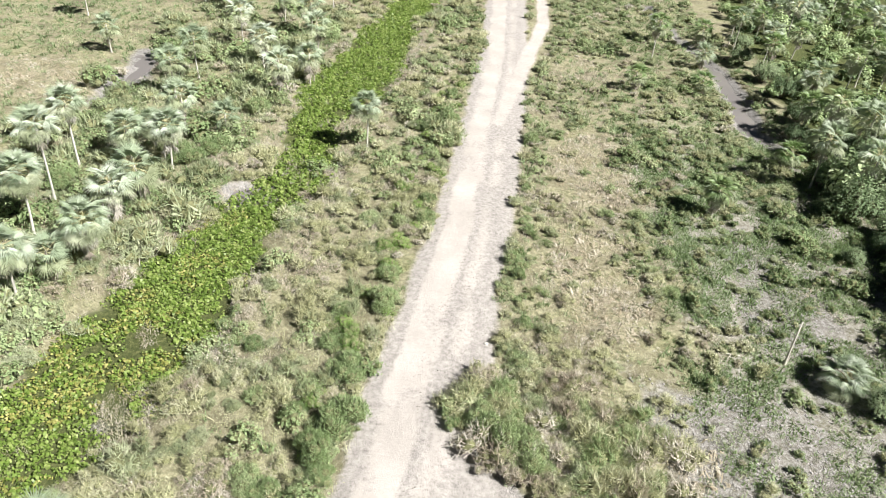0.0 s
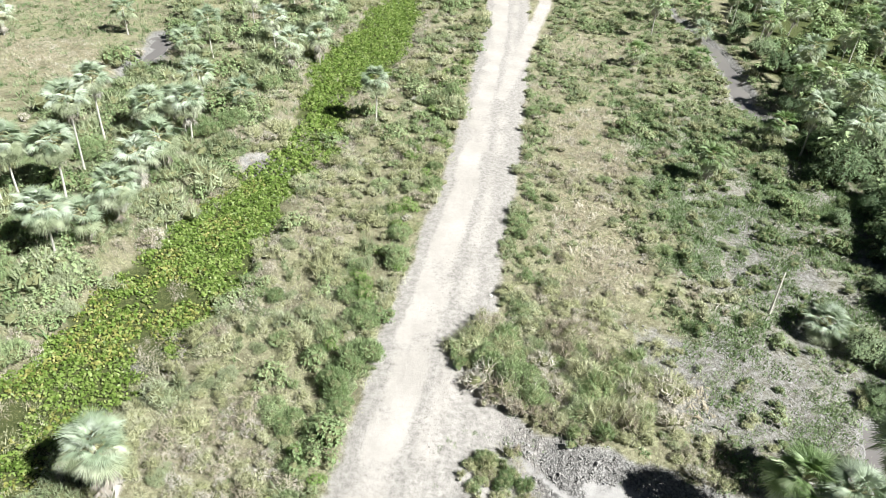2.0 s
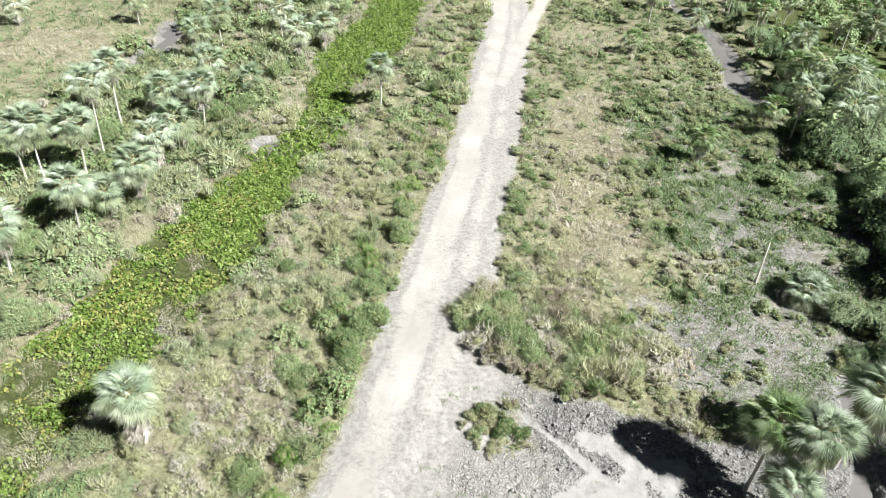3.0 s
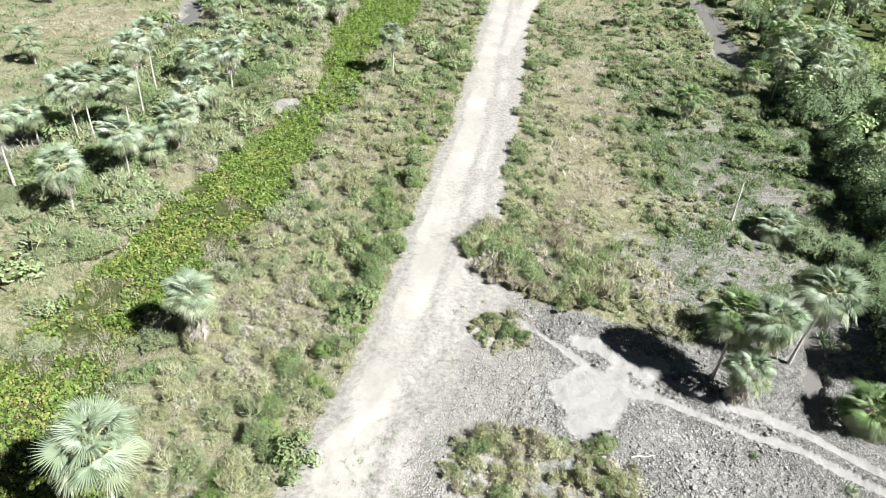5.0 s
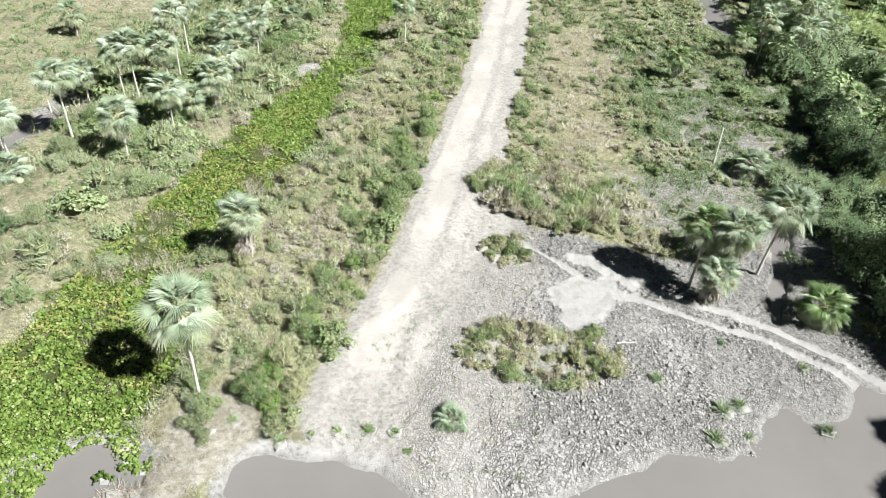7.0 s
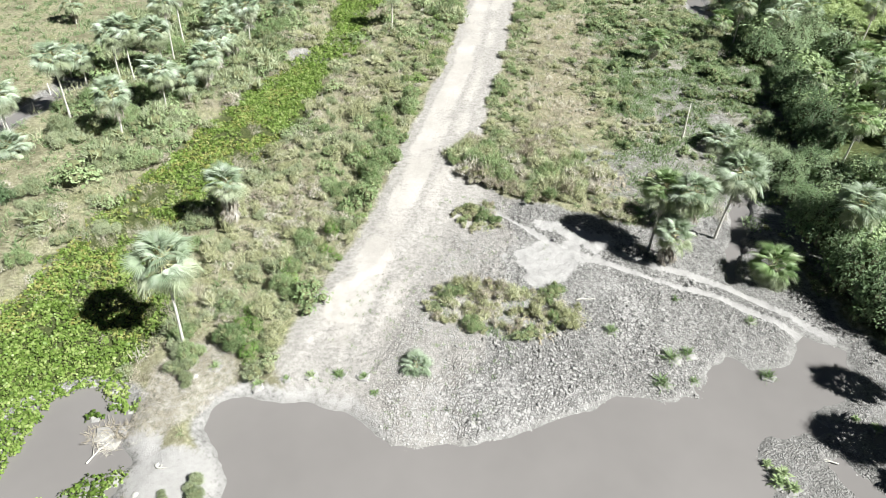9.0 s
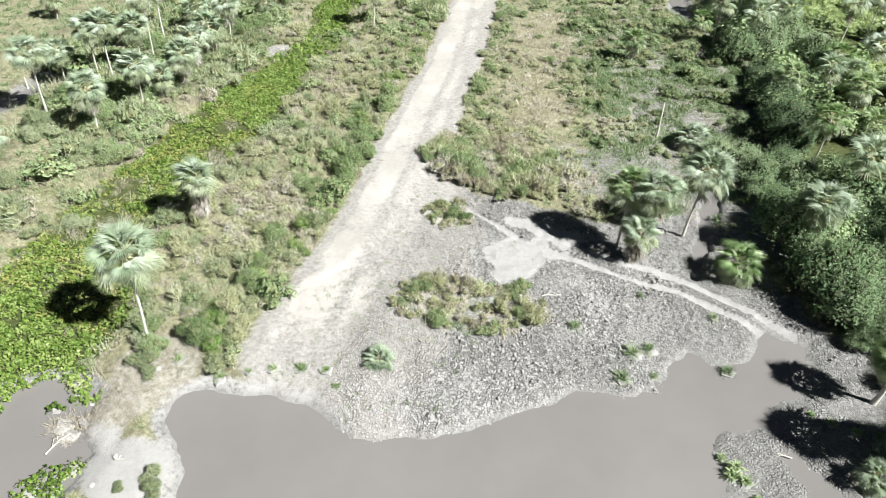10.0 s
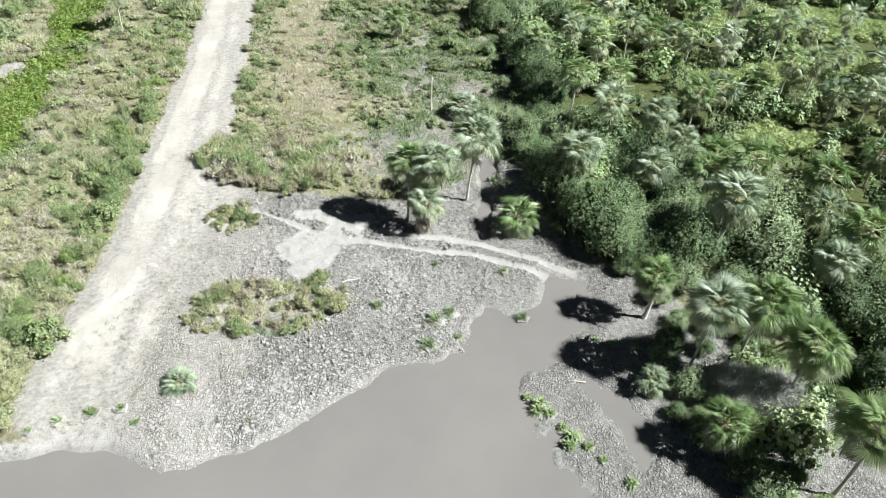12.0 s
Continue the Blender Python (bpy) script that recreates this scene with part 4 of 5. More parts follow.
# the corner thicket where the muddy track leaves the road
for x, y, s in ((1.1, 23.4, 0.85), (1.7, 22.5, 1.0), (2.6, 21.9, 1.1), (3.5, 21.3, 0.9), (2.5, 23.3, 0.8)):
    place(GREEN[int(bush.integers(0, 2))], x, y, s, bush.uniform(0, 360), 1.1)
for x, y, s in ((3.6, 24.6, 0.7), (5.4, 22.6, 0.9), (5.2, 20.9, 0.75), (7.0, 21.2, 0.8)):
    place(GREY[int(bush.integers(0, 2))], x, y, s, bush.uniform(0, 360), 1.0)
# the two islands of growth in the trampled mud
for x, y, s in ((1.1, 17.4, 0.55), (2.0, 16.6, 0.6), (2.9, 16.5, 0.45)):
    place(GREEN[int(bush.integers(0, 2))], x, y, s, bush.uniform(0, 360))
for x, y, s in ((0.0, 7.9, 0.55), (1.0, 9.3, 0.6), (2.0, 6.8, 0.62)):
    place((GREEN + GREY)[int(bush.integers(0, 3))], x, y, s, bush.uniform(0, 360))
# bright shrubs down the left edge of the road
for k in range(84):
    y = 3.5 + 66 * (k / 84) ** 1.15 + bush.uniform(-0.6, 0.6)
    edge = float(np.interp(y, [p[1] for p in ROAD], [p[0] - p[2] for p in ROAD]))
    x = edge - bush.uniform(1.3, 3.8)
    place(LIME[k % 2] if bush.uniform() < 0.72 else GREEN[k % 2], x, y, bush.uniform(0.55, 1.2), bush.uniform(0, 360), bush.uniform(0.75, 1.1))
# scattered bushes between ditch and road
for k in range(40):
    y = bush.uniform(6, 75)
    edge = float(np.interp(y, [p[1] for p in ROAD], [p[0] - p[2] for p in ROAD]))
    x = edge - bush.uniform(3.2, 8.5)
    place(GREY[k % 2] if bush.uniform() < 0.75 else GREEN[k % 2], x, y, bush.uniform(0.5, 0.9), bush.uniform(0, 360), bush.uniform(0.7, 1.0))
# right edge of the road
for x, y, s in ((2.9, 40.2, 0.9), (2.6, 37.2, 0.7), (2.7, 35.0, 0.85), (2.4, 32.6, 0.6), (2.5, 30.6, 0.7), (2.9, 28.4, 0.6), (3.6, 54.6, 0.9), (3.4, 51.0, 0.7), (4.3, 58.5, 0.8),
                (5.0, 67.4, 0.9), (4.6, 63.5, 0.7), (3.6, 46.0, 0.7), (3.2, 43.0, 0.6)):
    place(GREEN[int(bush.integers(0, 2))], x + bush.uniform(-0.2, 0.9), y, s * bush.uniform(0.55, 0.95), bush.uniform(0, 360), 0.9)
# meadow
for k in range(40):
    x, y = bush.uniform(9, 25), bush.uniform(24, 56)
    if float(area(np.array([x]), np.array([y]), FOREST)[0]) < 0.5:
        continue
    place((GREEN + GREY)[int(bush.integers(0, 4))], x, y, bush.uniform(0.3, 0.65), bush.uniform(0, 360), 0.8)
# under and beyond the palms on the ditch's far side
for x, y, s in ((-29.8, 23.6, 1.7), (-28.8, 22.4, 1.4), (-21.9, 20.3, 1.3), (-22.1, 26.4, 1.4), (-27.5, 16.1, 1.3), (-25.4, 26.2, 1.2), (-27.9, 40.3, 1.3), (-21.7, 39.9, 1.3), (-26.6, 30.4, 1.4), (-24.4, 33.4, 1.4), (-29.6, 29.0, 1.3), (-21.4, 45.5, 1.3), (-20.0, 47.5, 1.2),
                (-19.2, 55.5, 1.3), (-21.5, 59.0, 1.4), (-24.5, 40.5, 1.1), (-26.5, 46.5, 1.2), (-23.0, 54.0, 1.1), (-12.4, 4.2, 0.7), (-12.0, 3.4, 1.0), (-11.5, 3.0, 0.9), (-11.7, 2.3, 0.95), (-11.3, 1.5, 0.6), (-24.0, 9.0, 0.9)):
    place((GREEN if bush.uniform() < 0.5 else GREY)[int(bush.integers(0, 2))], x, y, s, bush.uniform(0, 360))
for k in range(30):
    x, y = bush.uniform(-31, -20.5), bush.uniform(12, 44)
    place((GREY if bush.uniform() < 0.6 else GREEN)[k % 2], x, y, bush.uniform(0.6, 1.2), bush.uniform(0, 360), bush.uniform(0.7, 1.0))
# the wood's dark front
place(DARK[0], -28.6, 14.0, 0.75, 40)
place(DARK[1], -29.8, 12.6, 0.7, 140)
for x, y, s in ((23.7, 9.6, 1.0), (23.2, 11.6, 1.1), (25.0, 10.4, 1.2), (23.0, 13.6, 1.15), (22.9, 16.2, 1.2), (22.9, 18.4, 1.25), (22.7, 20.8, 1.2), (22.8, 23.2, 1.1), (22.6, 26.0, 1.0), (25.4, 22.8, 1.3), (26.6, 18.6, 1.4), (27.6, 16.2, 1.3),
                (26.0, 13.4, 1.25), (26.6, 10.4, 1.3), (28.4, 10.4, 1.4), (29.6, 12.6, 1.3), (27.4, 7.6, 1.1), (30.6, 9.6, 1.3), (31.4, 14.8, 1.2), (29.8, 17.6, 1.2),
                (30.2, -1.2, 0.9), (32.2, -2.8, 1.0), (29.2, 2.2, 0.8), (34.6, -0.6, 1.0), (30.6, -5.0, 0.9), (35.2, 2.4, 1.0), (25.0, 8.2, 1.05), (26.4, 5.6, 0.9), (32.6, 8.0, 1.2), (34.2, 9.8, 1.2), (31.6, 5.2, 1.1), (28.8, 4.4, 1.0), (33.4, 1.6, 1.3), (30.6, 1.6, 1.0), (36.4, 5.6, 1.2), (28.6, 24.2, 1.2), (24.8, 25.0, 1.1), (26.4, 28.0, 1.0), (27.4, 31.8, 1.0), (27.6, 35.2, 1.0), (28.0, 38.6, 1.0), (28.4, 42.2, 1.0), (27.2, 46.4, 1.1), (28.2, 50.6, 1.0), (26.8, 30.0, 1.2), (27.4, 36.4, 1.2), (29.4, 44.0, 1.2), (29.0, 57.0, 1.1), (30.2, 65.0, 1.2), (31.0, 72.0, 1.2), (27.5, 52.0, 1.1), (31.0, 55.0, 1.2), (28.5, 60.5, 1.0), (32.4, 61.5, 1.2), (33.0, 67.5, 1.2), (30.5, 76.5, 1.2), (30.6, 48.5, 1.2), (33.4, 51.0, 1.2), (28.6, 40.6, 1.1), (31.0, 39.5, 1.1), (34.0, 45.0, 1.2), (33.6, 73.0, 1.2), (29.8, 82.5, 1.1), (31.2, 88.0, 1.2), (35.4, 57.5, 1.2), (27.0, 33.4, 1.0)):
    place(DARK[int(bush.integers(0, 3))], x, y, s, bush.uniform(0, 360), bush.uniform(0.9, 1.15))
for x, y, s in ((24.4, 33.0, 0.5), (25.2, 40.6, 0.6), (25.6, 47.0, 0.6), (21.0, 26.8, 0.6), (20.4, 23.6, 0.5), (22.4, 0.6, 0.42), (23.4, 1.7, 0.5), (24.9, 1.0, 0.5), (26.0, 2.3, 0.6), (24.6, 3.0, 0.5), (21.6, -2.4, 0.42), (22.2, -3.8, 0.5), (23.2, -5.2, 0.55), (22.8, -1.2, 0.5), (27.6, 0.8, 0.6),
                (23.0, -7.4, 0.6), (24.6, -6.6, 0.55), (24.4, 4.9, 0.6), (25.6, 6.8, 0.7), (23.9, 7.6, 0.6)):
    place(DARK[int(bush.integers(0, 3))], x, y, s, bush.uniform(0, 360))
for x, y, s in ((25.3, -2.2, 1.15), (26.2, -2.6, 1.2), (26.9, -3.6, 1.0), (24.7, -1.6, 0.9)):
    place(PALE[0], x, y, s, bush.uniform(0, 360))
for x, y, s in ((24.3, -3.9, 1.2), (25.4, -4.8, 1.2), (23.2, -6.0, 1.3), (26.8, -4.6, 1.0), (24.8, -1.9, 0.9), (22.2, -7.6, 1.2), (24.8, -8.6, 1.3), (22.4, -2.9, 0.7), (28.0, -0.6, 1.0), (27.4, 2.0, 1.0), (25.6, 3.4, 0.8), (29.6, -3.2, 0.9)):
    place((GREEN + GREY)[int(bush.integers(0, 3))], x, y, s * 0.9, bush.uniform(0, 360))
place(GREY[1], 49.0, 26.4, 2.4, 30)
place(GREY[0], 51.0, 27.6, 2.0, 110)
# ---------------------------------------------------------------- plants too many to count


def herb(rng, count, length, width, spread):
    """A patch of short single-pointed blades."""
    out = []
    for _ in range(count):
        a, b, r = rng.uniform(0, 6.283), rng.uniform(0, 6.283), spread * math.sqrt(rng.uniform(0, 1))
        p = np.array([r * math.cos(b), r * math.sin(b), -0.02])
        s = np.array([-math.sin(a), math.cos(a), 0]) * width * 0.5
        lean, ln = rng.uniform(0.2, 1.2), length * rng.uniform(0.6, 1.2)
        out.append((np.array([p - s, p + s, p + ln * np.array([math.cos(a) * math.sin(lean), math.sin(a) * math.sin(lean), math.cos(lean)])]), np.array([(0, 1, 2)])))
    return joined(out)


def sizes(rng, n_, lo, hi, big=0.15):
    """Mostly small plants, with some big ones among them."""
    return np.where(rng.uniform(0, 1, n_) < big, rng.uniform(hi, hi * 1.7, n_), rng.uniform(lo, hi, n_))


seedling = np.random.default_rng(3)
WEEDS = [weed(seedling, 12, 0.5, 44, 0.4, 0.026) for _ in range(8)]
TUFTS = [tuft(seedling, 13, 0.34, 0.035, 0.17, (0.2, 1.1)) for _ in range(6)]
SHORT = [herb(seedling, 18, 0.2, 0.045, 0.26) for _ in range(5)]
CARPET = [herb(seedling, 62, 0.15, 0.07, 0.5) for _ in range(6)]
STRAWS = [weed(seedling, 10, 0.5, 40, 0.3, 0.024) for _ in range(6)]
HUSKS = [tuft(seedling, 12, 0.36, 0.045, 0.32, (0.6, 1.5), (0.2, 1.4)) for _ in range(6)]
FEATHER = [mound(seedling, 0.75, 0.55, 380, 0.23, 0.02, 4, 0.45, 0.6) for _ in range(7)]
PLUME = [mound(seedling, 0.45, 0.62, 210, 0.32, 0.02, 3, 0.7, 0.45) for _ in range(6)]
FAR_FEATHER = [mound(seedling, 1.1, 0.75, 210, 0.32, 0.05, 3) for _ in range(6)]
HUMMOCK = [mound(seedling, 0.42, 0.36, 170, 0.15, 0.024, 3) for _ in range(6)]
LEAFY = [leafy(seedling, 0.8, 0.85, 330, 0.1, 0.32, 5, 0.5) for _ in range(6)]
FAR_LEAFY = [leafy(seedling, 1.1, 1.0, 270, 0.14, 0.34, 4, 0.48) for _ in range(5)]
THICKET = [leafy(seedling, 1.5, 2.2, 175, 0.3, 0.38, 3, 0.42) for _ in range(5)]
FINE_THICKET = [leafy(seedling, 1.5, 2.2, 560, 0.165, 0.34, 5, 0.42) for _ in range(4)]
GLADE_FLUFF = [mound(seedling, 1.1, 0.8, 190, 0.36, 0.06, 3, 0.6, 0.45) for _ in range(6)]


def open_ground(z):
    """1 where plants stand, 0 on road, mud and water."""
    bare = np.minimum.reduce([z["road"] - 0.75, z["pond"] - 0.5, z["pools"], z["ditch"] + 0.2, z["side"] - 0.1])
    mud = np.where(z["bushes"] < 0, 1.0, smooth(-0.3, 0.5, z["apron"]) * np.where(z["flats"] < 0.3, 0.45, 1.0))
    return smooth(0, 0.5, bare) * mud * (z["isle"] > 0.25)


def side_of_road(x, y):
    return x - np.interp(y, [p[1] for p in ROAD], [p[0] for p in ROAD])


def left_of_road(x, y):
    return smooth(0.5, -0.5, side_of_road(x, y))


def tan_patches(x, y):
    d = np.minimum.reduce([blob(x, y, 9.8, 51, 3.8, 7.0), blob(x, y, 7.6, 35, 2.8, 6.0), blob(x, y, 11.2, 74, 4, 6), blob(x, y, 8.6, 22.4, 2.6, 1.6), blob(x, y, -41, 59, 8, 5),
                           blob(x, y, 6.6, 8.2, 1.6, 1.5), blob(x, y, -12.6, 0.9, 1.6, 1.6), blob(x, y, 20.6, 36.5, 1.1, 2.0)])
    return smooth(1.0, -1.0, d + 3 * (fbm(x, y, 0.35, 44) - 0.5))


NEAR, FAR, WEST = (-20, -7, 24, 46), (-20, 46, 30, 112), (-64, 8, -14, 92)


def spread_out(label, box, per_m2, chance, sorts, name="undergrowth"):
    """Sows one kind of place with several sorts of plant: (share, material, templates, low, high)."""
    px, py = sow(seedling, box, per_m2, chance)
    kind_ = np.clip(fbm(px, py, 0.33, 201) * 1.6 - 0.3, 0, 1) * 0.6 + 0.4 * seedling.uniform(0, 1, len(px))
    rank = np.argsort(np.argsort(kind_)) / max(len(px), 1)
    lo = 0.0
    for text, share, material, templates, small, large, *rest in sorts:
        i = (rank >= lo) & (rank < lo + share)
        lo += share
        if i.any():
            scatter(name, text + " " + label, material, templates, px[i], py[i], sizes(seedling, int(i.sum()), small, large, 0.2), seedling, inner=rest[0] if rest else None)


def wood_chance(x, y, z):
    return smooth(0, -2, z["forest"]) * (y < 95 + 1.5 * x) * (1 - glade_at(x, y)) * np.where((x > 58) & (y < 25), 0, 1) * np.where(y > 60, 0.5, 1)


x, y = sow(seedling, (24, -8, 88, 130), 0.26, wood_chance)
close = (x < 42) & (y < 34)
for pick, mould in ((close, FINE_THICKET), (~close, THICKET)):
    px, py = x[pick], y[pick]
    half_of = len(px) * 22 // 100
    scatter("undergrowth", "dark green thicket filling the palm wood", M_SHRUB, mould, px[:half_of], py[:half_of], sizes(seedling, half_of, 0.6, 1.1), seedling, inner=M_DEEP_SHADE)
    scatter("undergrowth", "mid-green bushes with sunlit leaf colour filling the palm wood", M_SUNNY, mould, px[half_of:], py[half_of:], sizes(seedling, len(px) - half_of, 0.5, 0.95), seedling, inner=M_DEEP_SHADE)
x, y = sow(seedling, (30, -2, 86, 104), 1.7, lambda x, y, z: smooth(0, -2, z["forest"]) * glade_at(x, y) * np.where((x > 60) & (y < 25), 0, 1))
scatter("glade_growth", "lush yellow-green growth in the palm wood's glades", M_GLADE, GLADE_FLUFF, x, y, sizes(seedling, len(x), 0.7, 1.3), seedling, tall=seedling.uniform(0.4, 0.8, len(x)), inner=M_GLADE)

# between the ditch and the road
spread_out("between ditch and road", NEAR, 2.1, lambda x, y, z: open_ground(z) * (z["forest"] > 0) * left_of_road(x, y) * (0.35 + 0.65 * smooth(0.36, 0.5, fbm(x, y, 0.55, 51))),
           (("dry tan feathery bushes", 0.21, M_STRAW, FEATHER, 0.4, 0.8), ("pale olive feathery weed bushes", 0.5, M_WEED, FEATHER + PLUME, 0.5, 1.05),
            ("grey-green feathery bushes", 0.16, M_GREY, FEATHER + PLUME, 0.5, 1.1), ("leafy green bushes", 0.13, M_BUSH, LEAFY + FEATHER, 0.5, 1.0)))
spread_out("between ditch and road farther on", FAR, 0.75, lambda x, y, z: open_ground(z) * left_of_road(x, y) * (0.35 + 0.65 * smooth(0.36, 0.5, fbm(x, y, 0.5, 51))),
           (("dry tan feathery bushes", 0.13, M_STRAW, FAR_FEATHER, 0.4, 0.8), ("pale olive feathery weed bushes", 0.42, M_WEED, FAR_FEATHER, 0.5, 1.0),
            ("grey-green feathery bushes", 0.2, M_GREY, FAR_FEATHER, 0.5, 1.0), ("leafy green bushes", 0.25, M_BUSH, FAR_LEAFY, 0.5, 1.0)))
# the road's other verge and the dry part of the meadow
spread_out("beside the road and over the dry meadow", NEAR, 2.5, lambda x, y, z: open_ground(z) * (z["forest"] > 0) * (1 - left_of_road(x, y)) * (1 - meadow(x, y)) * (1 - 0.85 * tan_patches(x, y)) * (z["bushes"] > 0) * (0.3 + 0.7 * smooth(0.36, 0.52, fbm(x, y, 0.5, 93))),
           (("straw-coloured feathery tufts", 0.3, M_STRAW, FEATHER, 0.35, 0.6), ("pale olive weeds", 0.35, M_WEED, FEATHER, 0.4, 0.75), ("grey-green weeds", 0.17, M_GREY, FEATHER, 0.4, 0.8), ("mid-green herbs", 0.18, M_BUSH, HUMMOCK + FEATHER, 0.4, 0.85)))
spread_out("beside the road and over the far meadow", FAR, 1.0, lambda x, y, z: open_ground(z) * (z["forest"] > 0) * (1 - left_of_road(x, y)) * (1 - 0.85 * tan_patches(x, y)) * (0.3 + 0.7 * smooth(0.36, 0.52, fbm(x, y, 0.5, 93))),
           (("straw-coloured feathery tufts", 0.12, M_STRAW, FAR_FEATHER, 0.35, 0.6), ("pale olive weeds", 0.28, M_WEED, FAR_FEATHER, 0.4, 0.7), ("grey-green weeds", 0.3, M_GREY, FAR_FEATHER, 0.4, 0.75), ("mid-green herbs", 0.3, M_BUSH, FAR_LEAFY, 0.35, 0.75)))
# the wet meadow: low green cover on mud, with hummocks standing out of it
x, y = sow(seedling, (8, 17, 28, 60), 9.0, lambda x, y, z: meadow(x, y) * smooth(-0.2, 0.6, z["apron"]) * (z["pools"] > 0.1) * (z["forest"] > -1) * smooth(0.36, 0.52, fbm(x, y, 0.7, 88)) * np.where(z["flats"] < 0, 0.45, 1.0))
scatter("low_herbs", "low green herbs carpeting the wet meadow's mud", M_GRASS, CARPET, x, y, sizes(seedling, len(x), 0.6, 1.2), seedling)
spread_out("in the wet meadow", (8, 17, 28, 60), 1.7, lambda x, y, z: meadow(x, y) * smooth(-0.2, 0.6, z["apron"]) * (z["pools"] > 0.2) * (z["forest"] > -1.5) * np.where(z["flats"] < 0, 0.3, 1.0) * smooth(0.3, 0.55, fbm(x, y, 0.45, 95)),
           (("yellow-green hummocks", 0.25, M_WEED, HUMMOCK, 0.5, 1.0), ("green grassy hummocks", 0.45, M_GRASS, HUMMOCK, 0.5, 1.3), ("dark green leafy hummocks", 0.3, M_BUSH, HUMMOCK + LEAFY, 0.4, 0.95)))
# the apron's islands of growth
spread_out("on the apron's islands of growth", (-2, 5, 12, 19), 7.5, lambda x, y, z: smooth(0.25, -0.3, z["bushes"]) * (0.4 + 0.6 * smooth(0.36, 0.52, fbm(x, y, 0.7, 62))),
           (("bleached seeding grass", 0.36, M_STRAW, HUMMOCK + PLUME, 0.5, 0.9), ("olive feathery weeds", 0.46, M_WEED, HUMMOCK + PLUME + FEATHER, 0.5, 0.9), ("green feathery weeds", 0.18, M_BUSH, HUMMOCK + PLUME + FEATHER, 0.45, 0.8)))
spread_out("in the corner thicket", (-1, 19, 12, 28), 5.0, lambda x, y, z: smooth(0.4, -0.3, z["bushes"]),
           (("bleached plumes of seeding grass", 0.36, M_STRAW, PLUME + FEATHER, 0.7, 1.2), ("olive feathery weeds", 0.4, M_WEED, PLUME + FEATHER, 0.7, 1.2), ("green feathery weeds", 0.24, M_BUSH, PLUME + FEATHER, 0.7, 1.15)))
# beyond the ditch
spread_out("between the palms beyond the ditch", (-36, 8, -17, 90), 0.62, lambda x, y, z: open_ground(z) * (x < -18) * smooth(0.3, 0.5, fbm(x, y, 0.25, 91)),
           (("dry tan brush", 0.12, M_STRAW, FAR_FEATHER, 0.5, 0.9), ("grey-green brush", 0.5, M_GREY, FAR_FEATHER, 0.6, 1.3), ("leafy green brush", 0.38, M_BUSH, FAR_LEAFY, 0.6, 1.35)))
x, y = sow(seedling, WEST, 1.9, lambda x, y, z: open_ground(z) * (x < -17) * (1 - 0.7 * tan_patches(x, y)))
scatter("meadow_grass", "yellow-green pasture grass beyond the ditch", M_GRASS, TUFTS + SHORT, x, y, sizes(seedling, len(x), 0.8, 1.6), seedling)
x, y = sow(seedling, WEST, 0.9, lambda x, y, z: open_ground(z) * (x < -17) * np.where(x > -34, 1.0, 0.3) * smooth(0.35, 0.55, fbm(x, y, 0.3, 66)))
scatter("weeds", "olive weeds under the palms", M_WEED, WEEDS, x, y, sizes(seedling, len(x), 0.9, 1.5), seedling)

# the low growth between the bushes
x, y = sow(seedling, (-25, -7, 24, 46), 2.8, lambda x, y, z: np.maximum(open_ground(z), (z["ditch"] < 0.8) * (z["pond"] > 0.5) * (y > 6) * (y < 22) * smooth(0.56, 0.44, fbm(x, y, 0.5, 74))) * (z["forest"] > 0) * np.where(side_of_road(x, y) < 0, 1.0, 0.6 * (1 - meadow(x, y))) * (1 - 0.95 * tan_patches(x, y)))
scatter("weeds", "olive feathery weeds and seeding grass on the verge", M_WEED, WEEDS, x, y, sizes(seedling, len(x), 0.5, 0.9), seedling)
x, y = sow(seedling, NEAR, 2.4, lambda x, y, z: open_ground(z) * (z["forest"] > -2) * np.where(side_of_road(x, y) < 0, 0.5, 0.7) * (1 - 0.8 * tan_patches(x, y)))
scatter("meadow_grass", "short green meadow grass in uneven tufts", M_GRASS, TUFTS + SHORT, x, y, sizes(seedling, len(x), 0.6, 1.1), seedling)
x, y = sow(seedling, FAR, 2.5, lambda x, y, z: open_ground(z) * (z["forest"] > -2) * np.where(side_of_road(x, y) < 0, 0.35, np.where(x > 8, 1.0, 0.6)) * (1 - 0.8 * tan_patches(x, y)))
scatter("meadow_grass", "short green meadow grass in uneven tufts farther on", M_GRASS, TUFTS + SHORT, x, y, sizes(seedling, len(x), 0.9, 1.6), seedling)
x, y = sow(seedling, (-20, -7, 24, 80), 2.6, lambda x, y, z: open_ground(z) * (z["forest"] > 0) * smooth(0.42, 0.56, fbm(x, y, 0.5, 61)) * np.where(x > 13, 0.2, 1.0))
scatter("dry_grass", "straw-coloured dry grass tufts", M_STRAW, STRAWS, x, y, sizes(seedling, len(x), 0.6, 1.2), seedling)
x, y = sow(seedling, (-50, -7, 24, 84), 9.0, lambda x, y, z: open_ground(z) * (z["isle"] > 1.0) * tan_patches(x, y) * smooth(110, 30, y))
scatter("dry_leaves", "tangle of cream and tan dried broad grass leaves", M_HUSK, HUSKS, x, y, sizes(seedling, len(x), 0.6, 1.15), seedling)
